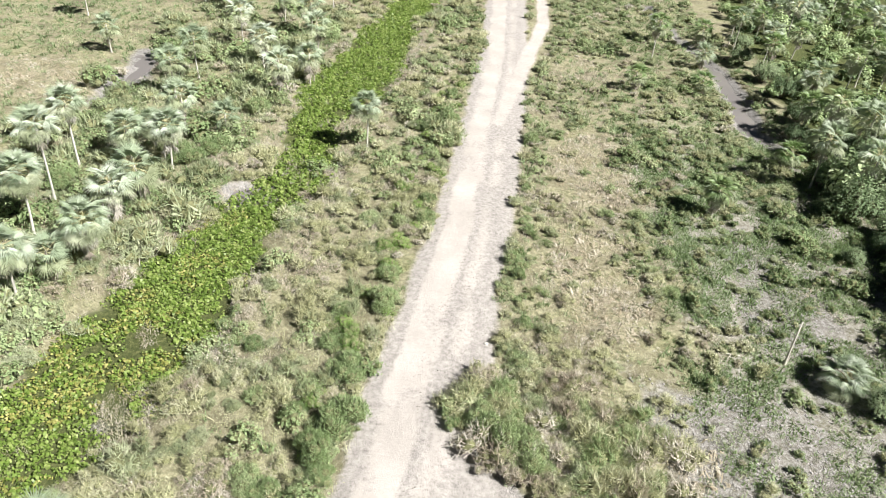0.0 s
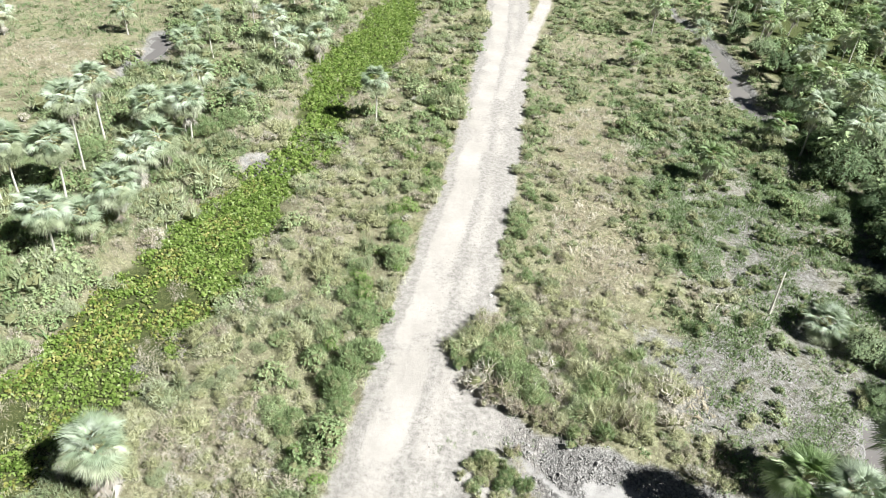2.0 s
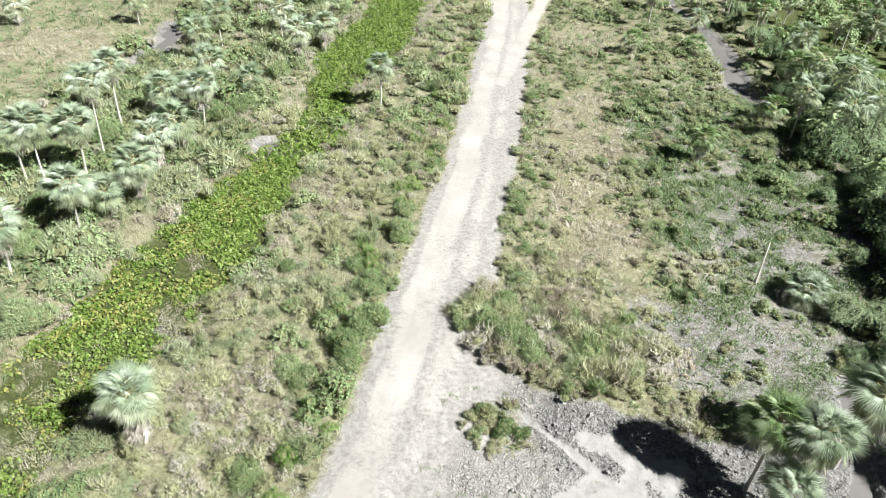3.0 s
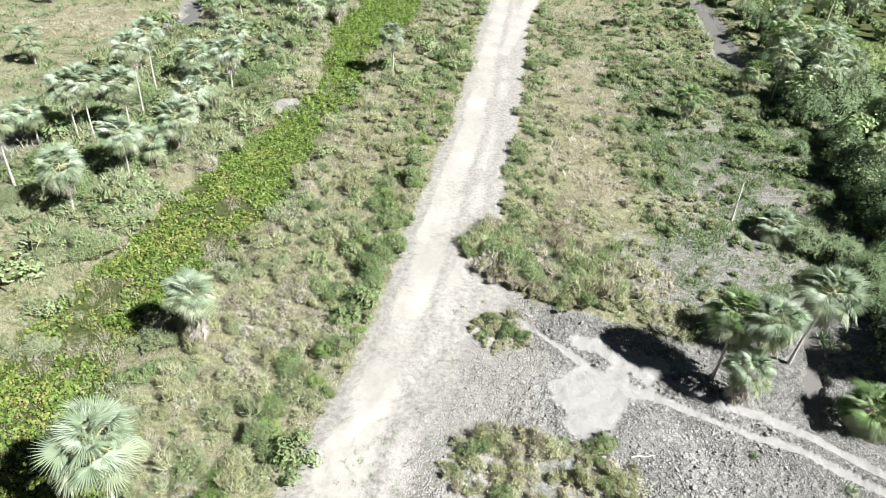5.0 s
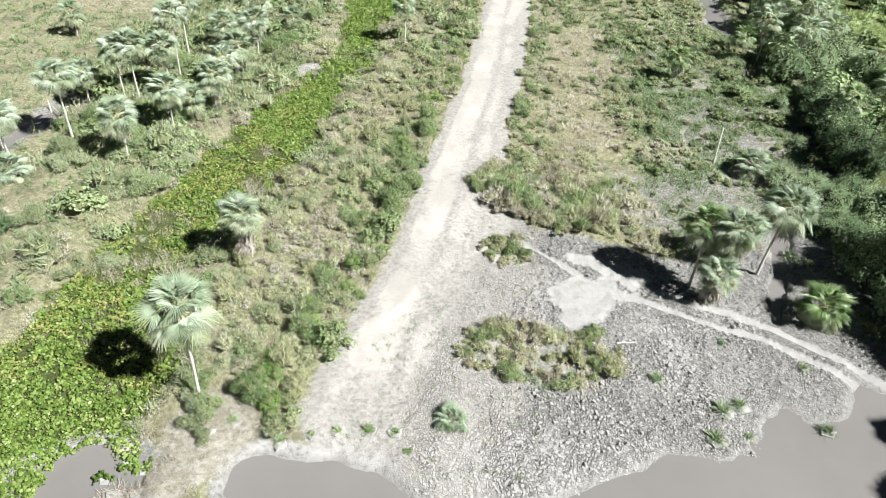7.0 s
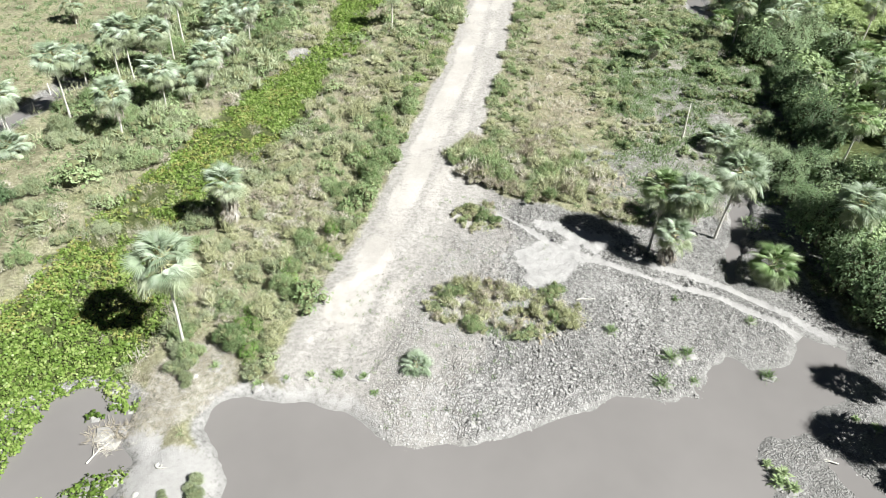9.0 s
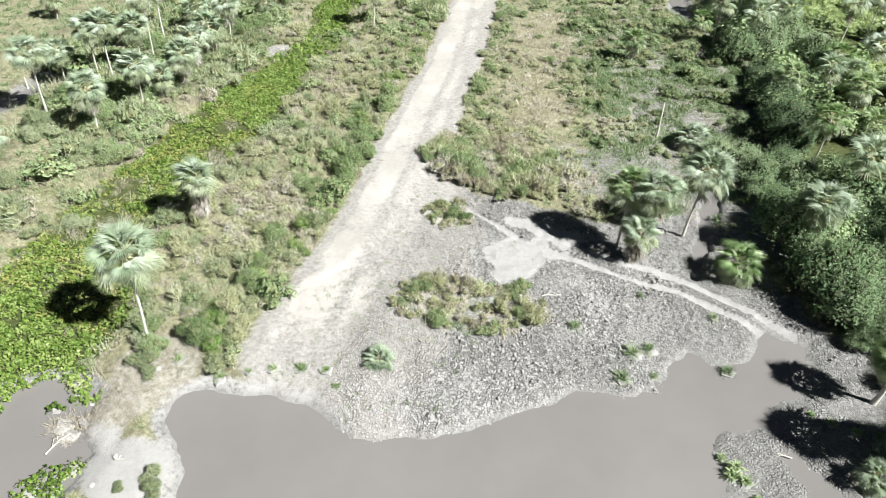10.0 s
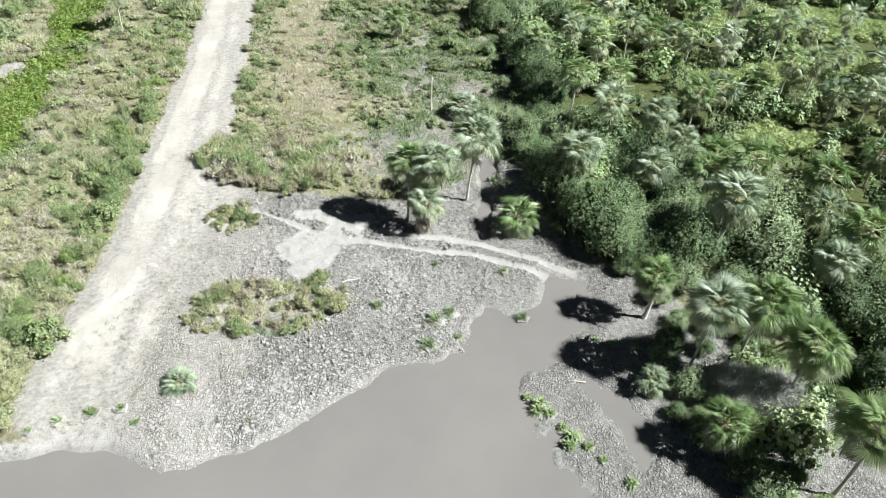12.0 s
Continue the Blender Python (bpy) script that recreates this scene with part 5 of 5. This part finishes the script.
x, y = sow(seedling, (-26, -2, -6, 90), 4.4, lambda x, y, z: np.maximum(smooth(-0.7, 0.4, z["ditch"]), (y > 4) * smooth(0.46, 0.36, fbm(x, y, 0.45, 72))) * smooth(2.6, 1.0, z["ditch"]) * (z["pond"] > 0.4) * (side_of_road(x, y) < -4) * smooth(0.35, 0.55, fbm(x, y, 0.4, 63)))
scatter("ditch_edge_grass", "pinkish straw and dry stalks along the ditch", M_STRAW, STRAWS, x, y, seedling.uniform(0.7, 1.2, len(x)), seedling)
x, y = sow(seedling, (-15, -3, -8, 5), 40.0, lambda x, y, z: smooth(0.15, -0.2, z["isle"]) * smooth(-2.2, -1.0, y) * (z["pond"] > 0.1))
scatter("thatch", "flattened tan dry grass on the bank between the waters", M_STRAW, STRAWS, x, y, seedling.uniform(0.3, 0.6, len(x)), seedling, tall=seedling.uniform(0.4, 0.8, len(x)))
x, y = sow(seedling, (-7, 0, 10, 22), 3.0, lambda x, y, z: smooth(0.0, -0.5, z["apron"]) * (z["pond"] > 0.3) * (x < 3 + 0.25 * y) * smooth(0.45, 0.62, fbm(x, y, 0.7, 97)))
scatter("sparse_herbs", "sparse green herbs on the gravelly apron", M_GRASS, SHORT, x, y, seedling.uniform(0.3, 0.7, len(x)), seedling)


# water hyacinth: round glossy leaves on short stalks
def rosette(rng):
    out = []
    for k in range(6):
        a, r, zz, q = rng.uniform(0, 6.283), rng.uniform(0.02, 0.2), rng.uniform(0.03, 0.28), rng.uniform(0.052, 0.095)
        c = np.array([r * math.cos(a), r * math.sin(a), zz])
        nrm = np.array([math.cos(a) * 0.5, math.sin(a) * 0.5, 0.8]) + rng.normal(0, 0.5, 3)
        nrm /= np.linalg.norm(nrm)
        e = np.cross(nrm, (0.3, 1, 0.1))
        e /= np.linalg.norm(e)
        s = np.cross(nrm, e)
        v = [c + q * (math.cos(t) * e + math.sin(t) * s) for t in np.arange(5) * math.pi / 2.5]
        out.append((np.array(v), np.array([(0, 1, 2), (0, 2, 3), (0, 3, 4)])))
    return joined(out)


LILIES = [rosette(seedling) for _ in range(8)]
x, y = sow(seedling, (-27, -7, -5, 40), 62.0, lambda x, y, z: smooth(0.5, -0.3, z["ditch"]) * ((z["pond"] > -1.4 + 2.2 * fbm(x, y, 0.5, 71)) | (x < -17.0)) * np.where(y > 4, smooth(0.36, 0.5, fbm(x, y, 0.45, 72)), 1) * (z["isle"] > 0) * (0.6 + 0.4 * smooth(0.3, 0.5, fbm(x, y, 1.6, 75))) * np.where((y > 6) & (y < 22), 0.5 + 0.5 * smooth(0.44, 0.56, fbm(x, y, 0.5, 74)), 1))
ageing = seedling.uniform(0, 1, len(x)) < 0.45 * smooth(0.5, 0.64, fbm(x, y, 0.5, 79)) * (y > 4)
scatter("water_hyacinth", "yellowing and rusty hyacinth leaves among the green", M_LILY_OLD, LILIES, x[ageing], y[ageing], seedling.uniform(0.5, 0.9, int(ageing.sum())), seedling, flat_z=0.04)
x, y = x[~ageing], y[~ageing]
scatter("water_hyacinth", "mat of glossy green water hyacinth filling the ditch", M_LILY, LILIES, x, y, seedling.uniform(0.55, 0.95, len(x)), seedling, flat_z=0.05)
x, y = sow(seedling, (-20, 40, -5, 106), 22.0, lambda x, y, z: smooth(0.5, -0.3, z["ditch"]) * smooth(0.2, 0.4, fbm(x, y, 0.4, 72)))
scatter("water_hyacinth", "mat of glossy green water hyacinth filling the ditch", M_LILY, LILIES, x, y, seedling.uniform(0.8, 1.25, len(x)), seedling, flat_z=0.05)


# trampled mud: clods and hoof-broken crust
def clod(rng):
    n_ = 5
    t = np.arange(n_) * 2 * math.pi / n_ + rng.uniform(0, 0.5, n_)
    r0, r1 = rng.uniform(0.7, 1.4, n_), rng.uniform(0.5, 1.0, n_)
    low = np.stack([np.cos(t) * r0, np.sin(t) * r0, np.full(n_, -0.25)], 1)
    mid = np.stack([np.cos(t) * r1, np.sin(t) * r1, rng.uniform(0.3, 0.8, n_)], 1)
    v = np.concatenate([low, mid, [(rng.uniform(-0.2, 0.2), rng.uniform(-0.2, 0.2), rng.uniform(0.4, 0.7))]])
    f = []
    for k in range(n_):
        j = (k + 1) % n_
        f += [(k, j, n_ + j), (k, n_ + j, n_ + k), (n_ + k, n_ + j, 2 * n_)]
    return v, np.array(f)


CLODS = [clod(seedling) for _ in range(10)]


def trampled(x, y, z):
    wet_ground = smooth(0.2, -0.5, z["apron"]) * smooth(-0.55, 0.3, z["pond"]) * (z["ruts"] > 0.05) * (z["sandpool"] > 0) * (z["bushes"] > -0.2) * (z["pools"] > 0)
    return wet_ground * smooth(1.6, 3.4, side_of_road(x, y) - np.clip(y - 12, 0, 20) * 0.35) * smooth(0.25, 0.5, fbm(x, y, 0.5, 81))


x, y = sow(seedling, (-2, -8, 30, 20), 46.0, lambda x, y, z: trampled(x, y, z) * (z["plates"] > -0.2))
scatter("mud_clods", "grey clods of hoof-trampled drying mud", M_CLOD, CLODS, x, y, np.where(x > 14.5, 0.6, 1.0) * sizes(seedling, len(x), 0.025, 0.062, 0.06), seedling, lift=0.0, tall=seedling.uniform(0.7, 1.4, len(x)))
x, y = sow(seedling, (-3, -2, 14, 14), 24.0, lambda x, y, z: smooth(0.3, -0.6, z["plates"]) * smooth(-0.6, 0.1, z["pond"]) * (z["ruts"] > 0))
scatter("crust_plates", "pale cracked mud crust in broken plates", M_PALECLOD, CLODS, x, y, seedling.uniform(0.03, 0.09, len(x)), seedling, lift=0.0, tall=seedling.uniform(0.25, 0.7, len(x)))
x, y = sow(seedling, (6, 17, 26, 46), 4.0, lambda x, y, z: smooth(0.5, -0.3, z["flats"]) * (z["pools"] > 0.1))
scatter("mud_clods", "dark trampled clods on the meadow's mud flat", M_CLOD, CLODS, x, y, seedling.uniform(0.03, 0.09, len(x)), seedling)

# loose gravel on the road's shoulders and the apron
M_PEBBLE = rough_solid("pebble", (0.14, 0.13, 0.12), (0.46, 0.43, 0.40), 5, 0.9, 0.3)
x, y = sow(seedling, (-9, 1.5, 6, 60), 26.0, lambda x, y, z: smooth(1.5, 0.7, z["road"]) * smooth(-0.6, 0.2, side_of_road(x, y) / np.interp(y, [p[1] for p in ROAD], [p[2] for p in ROAD]) - 0.3 + 1.6 * (fbm(x, y, 0.4, 34) - 0.5)) * smooth(75, 25, y) * (z["pond"] > 0.3))
scatter("gravel", "loose grey gravel and crumbs of dried mud on the road", M_PEBBLE, CLODS, x, y, sizes(seedling, len(x), 0.012, 0.035, 0.06), seedling)

# ---------------------------------------------------------------- single plants and small things on the mud


def tussock(x, y, size, material, label, blades=46, length=0.62, width=0.04, droop=(0.2, 0.9), name="grass_tussock"):
    """One spiky tussock: a crown of blades on a low root hummock."""
    rng = np.random.default_rng(int(abs(x * 91 + y * 17) * 10) % 9973)
    root = new(name)
    root.matrix_basis = pose(x, y, max(ground_at(x, y), 0.0) - 0.02, 0, 0, rng.uniform(0, 360)) @ Matrix.Diagonal((size, size, size, 1))
    hv, hf = clod(rng)
    part("hummock", raw_mesh("hummock", hv * (0.42, 0.4, 0.15), hf, [M_CLOD]), root, "dark muddy root hummock")
    part("leaf_crown", raw_mesh("leaf_crown", *tuft(rng, blades, length, width, 0.13, (0.05, 1.25), droop), [material]), root)
    return tagged(root, label, "plant", "tussocks on the mud")


for x, y, s in ((12.0, 5.7, 1.0), (12.9, 6.2, 0.8), (11.3, 4.1, 1.0), (16.7, 5.3, 0.85), (9.2, 7.4, 0.8), (16.8, 9.0, 0.65), (13.1, 10.4, 0.6), (12.9, 4.5, 0.6)):
    tussock(x, y, s * 1.25, M_GRASS, "yellow-green grass tussock on wet grey mud", 95, 0.56, 0.032)
palm(-0.6, 3.7, 0.4, 0.62, 5, False, (0, 0), True)
for x, y, s in ((-7.9, 1.9, 0.42), (-5.5, 2.5, 0.4), (-4.2, 2.7, 0.45), (-3.0, 2.7, 0.4), (-2.3, 1.8, 0.35), (-6.6, 2.2, 0.3), (-10.2, 2.6, 0.4)):
    tussock(x, y, s * 2.4, M_BUSH, "low straggling green weed on the gravelly shore", 110, 0.34, 0.05, (0.3, 1.2), "shore_weed")
for x, y, s in ((15.6, -0.4, 1.2), (15.9, -1.1, 1.1), (16.5, -2.5, 1.2), (16.9, -3.1, 0.9), (15.2, 0.1, 0.8), (20.8, 2.6, 0.9), (21.8, 2.2, 1.0), (22.7, 1.9, 0.9), (20.0, 3.0, 0.7), (15.4, -0.8, 1.2), (16.2, -1.9, 0.8), (16.1, -2.9, 1.1), (17.3, -3.9, 0.8), (18.0, -5.2, 1.0), (23.6, 1.5, 1.0)):
    tussock(x, y, s * 0.8, M_BUSH, "clump of broad green marsh leaves on the muddy shore", 110, 0.5, 0.07, (0.4, 1.3), "marsh_plant")
for x, y, s in ((-8.9, -3.5, 0.62), (-8.6, -4.3, 0.7), (-9.8, -4.3, 0.4)):
    place(GREY[0], x, y, s, bush.uniform(0, 360), 0.8)


def heap(x, y, size, label):
    """Flattened dead stalks lying every way."""
    rng = np.random.default_rng(int(abs(x * 91 + y * 17) * 10) % 9973)
    root = new("straw_heap")
    root.matrix_basis = pose(x, y, max(ground_at(x, y), 0.0), 0, 0, rng.uniform(0, 360)) @ Matrix.Diagonal((size, size, size, 1))
    hv, hf = clod(rng)
    part("hummock", raw_mesh("hummock", hv * (0.5, 0.4, 0.12), hf, [M_CLOD]), root, "dark wet mud under the straw")
    part("straw_tangle", raw_mesh("straw_tangle", *tuft(rng, 170, 0.5, 0.022, 0.55, (0.9, 1.5), (-0.1, 0.3)), [M_STRAW]), root)
    return tagged(root, label, "straw")


for x, y, s in ((-13.9, -1.4, 1.1), (-13.4, -1.9, 0.9), (-12.9, -1.2, 0.8)):
    heap(x, y, s, "heap of dry straw stalks at the water's edge")


def lily_clump(x, y, size):
    """A loose raft of hyacinth rosettes."""
    rng = np.random.default_rng(int(abs(x * 91 + y * 17) * 10) % 9973)
    root = new("hyacinth_clump")
    root.matrix_basis = pose(x, y, 0.02, 0, 0, rng.uniform(0, 360))
    pieces = []
    for _ in range(int(26 * size * size)):
        v, f = LILIES[int(rng.integers(0, 8))]
        a, d = rng.uniform(0, 6.283), size * 0.62 * math.sqrt(rng.uniform(0, 1))
        pieces.append((v * rng.uniform(0.7, 1.0) + (d * math.cos(a), d * math.sin(a), 0), f))
    part("leaves", raw_mesh("leaves", *joined(pieces), [M_LILY]), root)
    hv, hf = clod(rng)
    part("root_mat", raw_mesh("root_mat", hv * (0.4 * size, 0.4 * size, 0.04), hf, [M_CLOD]), root, "dark floating roots")
    return tagged(root, "floating clump of water hyacinth", "plant", "hyacinth clumps in the shallows")


for x, y, s in ((-12.9, -4.1, 1.2), (-12.3, -3.5, 0.9), (-13.4, -4.9, 1.3), (-12.4, -4.8, 1.0), (-14.3, 0.9, 1.0), (-14.0, 0.2, 0.8), (-14.6, -0.6, 0.7), (-13.2, 0.0, 0.7), (-14.9, -5.3, 0.9)):
    lily_clump(x, y, s)


# the leaning bleached stake in the meadow
def stake(x, y, tall, lean, label, fork=True):
    root = new("wooden_stake")
    root.matrix_basis = pose(x, y, ground_at(x, y) - 0.15)
    me = raw_mesh("shaft", *tube([(0, 0, 0), (lean[0] * 0.5, lean[1] * 0.5 + 0.03, tall * 0.5), (lean[0], lean[1], tall)], [0.075, 0.055, 0.03], 7), [M_STAKE], smooth_faces=True)
    part("shaft", me, root)
    if fork:
        me = raw_mesh("side_branch", *tube([(lean[0] * 0.2, lean[1] * 0.2, tall * 0.2), (-0.12, 0.05, tall * 0.06), (-0.32, 0.1, 0.12)], [0.04, 0.035, 0.02], 6), [M_STAKE])
        part("side_branch", me, root)
        me = raw_mesh("knot", *tube([(0.0, 0, 0.1), (0.1, 0.05, 0.5), (0.16, 0.1, 0.9)], [0.06, 0.045, 0.015], 6), [M_STAKE])
        part("broken_branch", me, root)
    return tagged(root, label, "stake")


stake(17.2, 29.9, 3.0, (0.0, 0.15), "bleached dead trunk leaning in the wet meadow")
for x, y in ((-34.2, 53.2), (-33.6, 58.4), (-34.7, 28.2), (-35.0, 31.1), (-35.2, 25.0), (-34.6, 34.0)):
    stake(x, y, 1.25, (0.05, 0.03), "thin weathered fence post by the creek", False)


# fallen branches and stones
def fallen_branch(x, y, length, turn, label):
    rng = np.random.default_rng(int(abs(x * 31 + y * 57) * 10) % 9973)
    root = new("fallen_branch")
    root.matrix_basis = pose(x, y, max(ground_at(x, y), 0.0) + 0.03, 0, 0, turn)
    pts = [(length * f, 0.08 * length * math.sin(4 * f + x), 0.03 + 0.05 * rng.uniform()) for f in (0, 0.3, 0.65, 1)]
    part("limb", raw_mesh("limb", *tube(pts, [0.04, 0.035, 0.025, 0.01], 6), [M_STAKE]), root)
    part("twig", raw_mesh("twig", *tube([pts[1], (pts[1][0] + 0.2 * length, 0.22 * length, 0.12), (pts[1][0] + 0.3 * length, 0.36 * length, 0.1)], [0.022, 0.014, 0.005], 5), [M_STAKE]), root)
    return tagged(root, label, "branch")


fallen_branch(-13.9, -2.9, 1.2, 60, "grey fallen branch lying in the shallows")
fallen_branch(-10.6, -3.1, 0.4, 10, "small dead twig on the mud islet")
fallen_branch(18.3, 0.4, 1.0, 150, "dead branch half sunk in shore mud")
fallen_branch(7.6, 9.6, 1.1, 20, "dry branch at the edge of the thicket")
fallen_branch(14.8, 30.0, 1.6, 185, "grey branch lying in the meadow grass")


def stone(x, y, r, label="pale grey stone lying in the grass"):
    rng = np.random.default_rng(int(abs(x * 71 + y * 13) * 10) % 9973)
    bm = bmesh.new()
    bmesh.ops.create_icosphere(bm, subdivisions=2, radius=1)
    for v in bm.verts:
        v.co *= 0.85 + 0.3 * noise.noise(v.co * 1.7 + Vector((x, y, 0)))
        v.co.z *= 0.5
        v.co *= r
    me = bpy.data.meshes.new("stone")
    bm.to_mesh(me)
    bm.free()
    me.materials.append(M_STONE)
    ob = new("stone", me)
    ob.matrix_basis = pose(x, y, max(ground_at(x, y), 0.0) + 0.15 * r, 0, 0, rng.uniform(0, 360))
    return tagged(ob, label, "stone")


stone(-8.6, 43.4, 0.55)
stone(1.2, 28.8, 0.14, "dark stone on the road's shoulder")
stone(-10.7, -2.9, 0.12, "dark stone on the mud islet")
stone(-11.0, -4.3, 0.14, "dark stone on the mud islet")
stone(-10.9, 1.9, 0.16, "pale stone on the grassy bank")
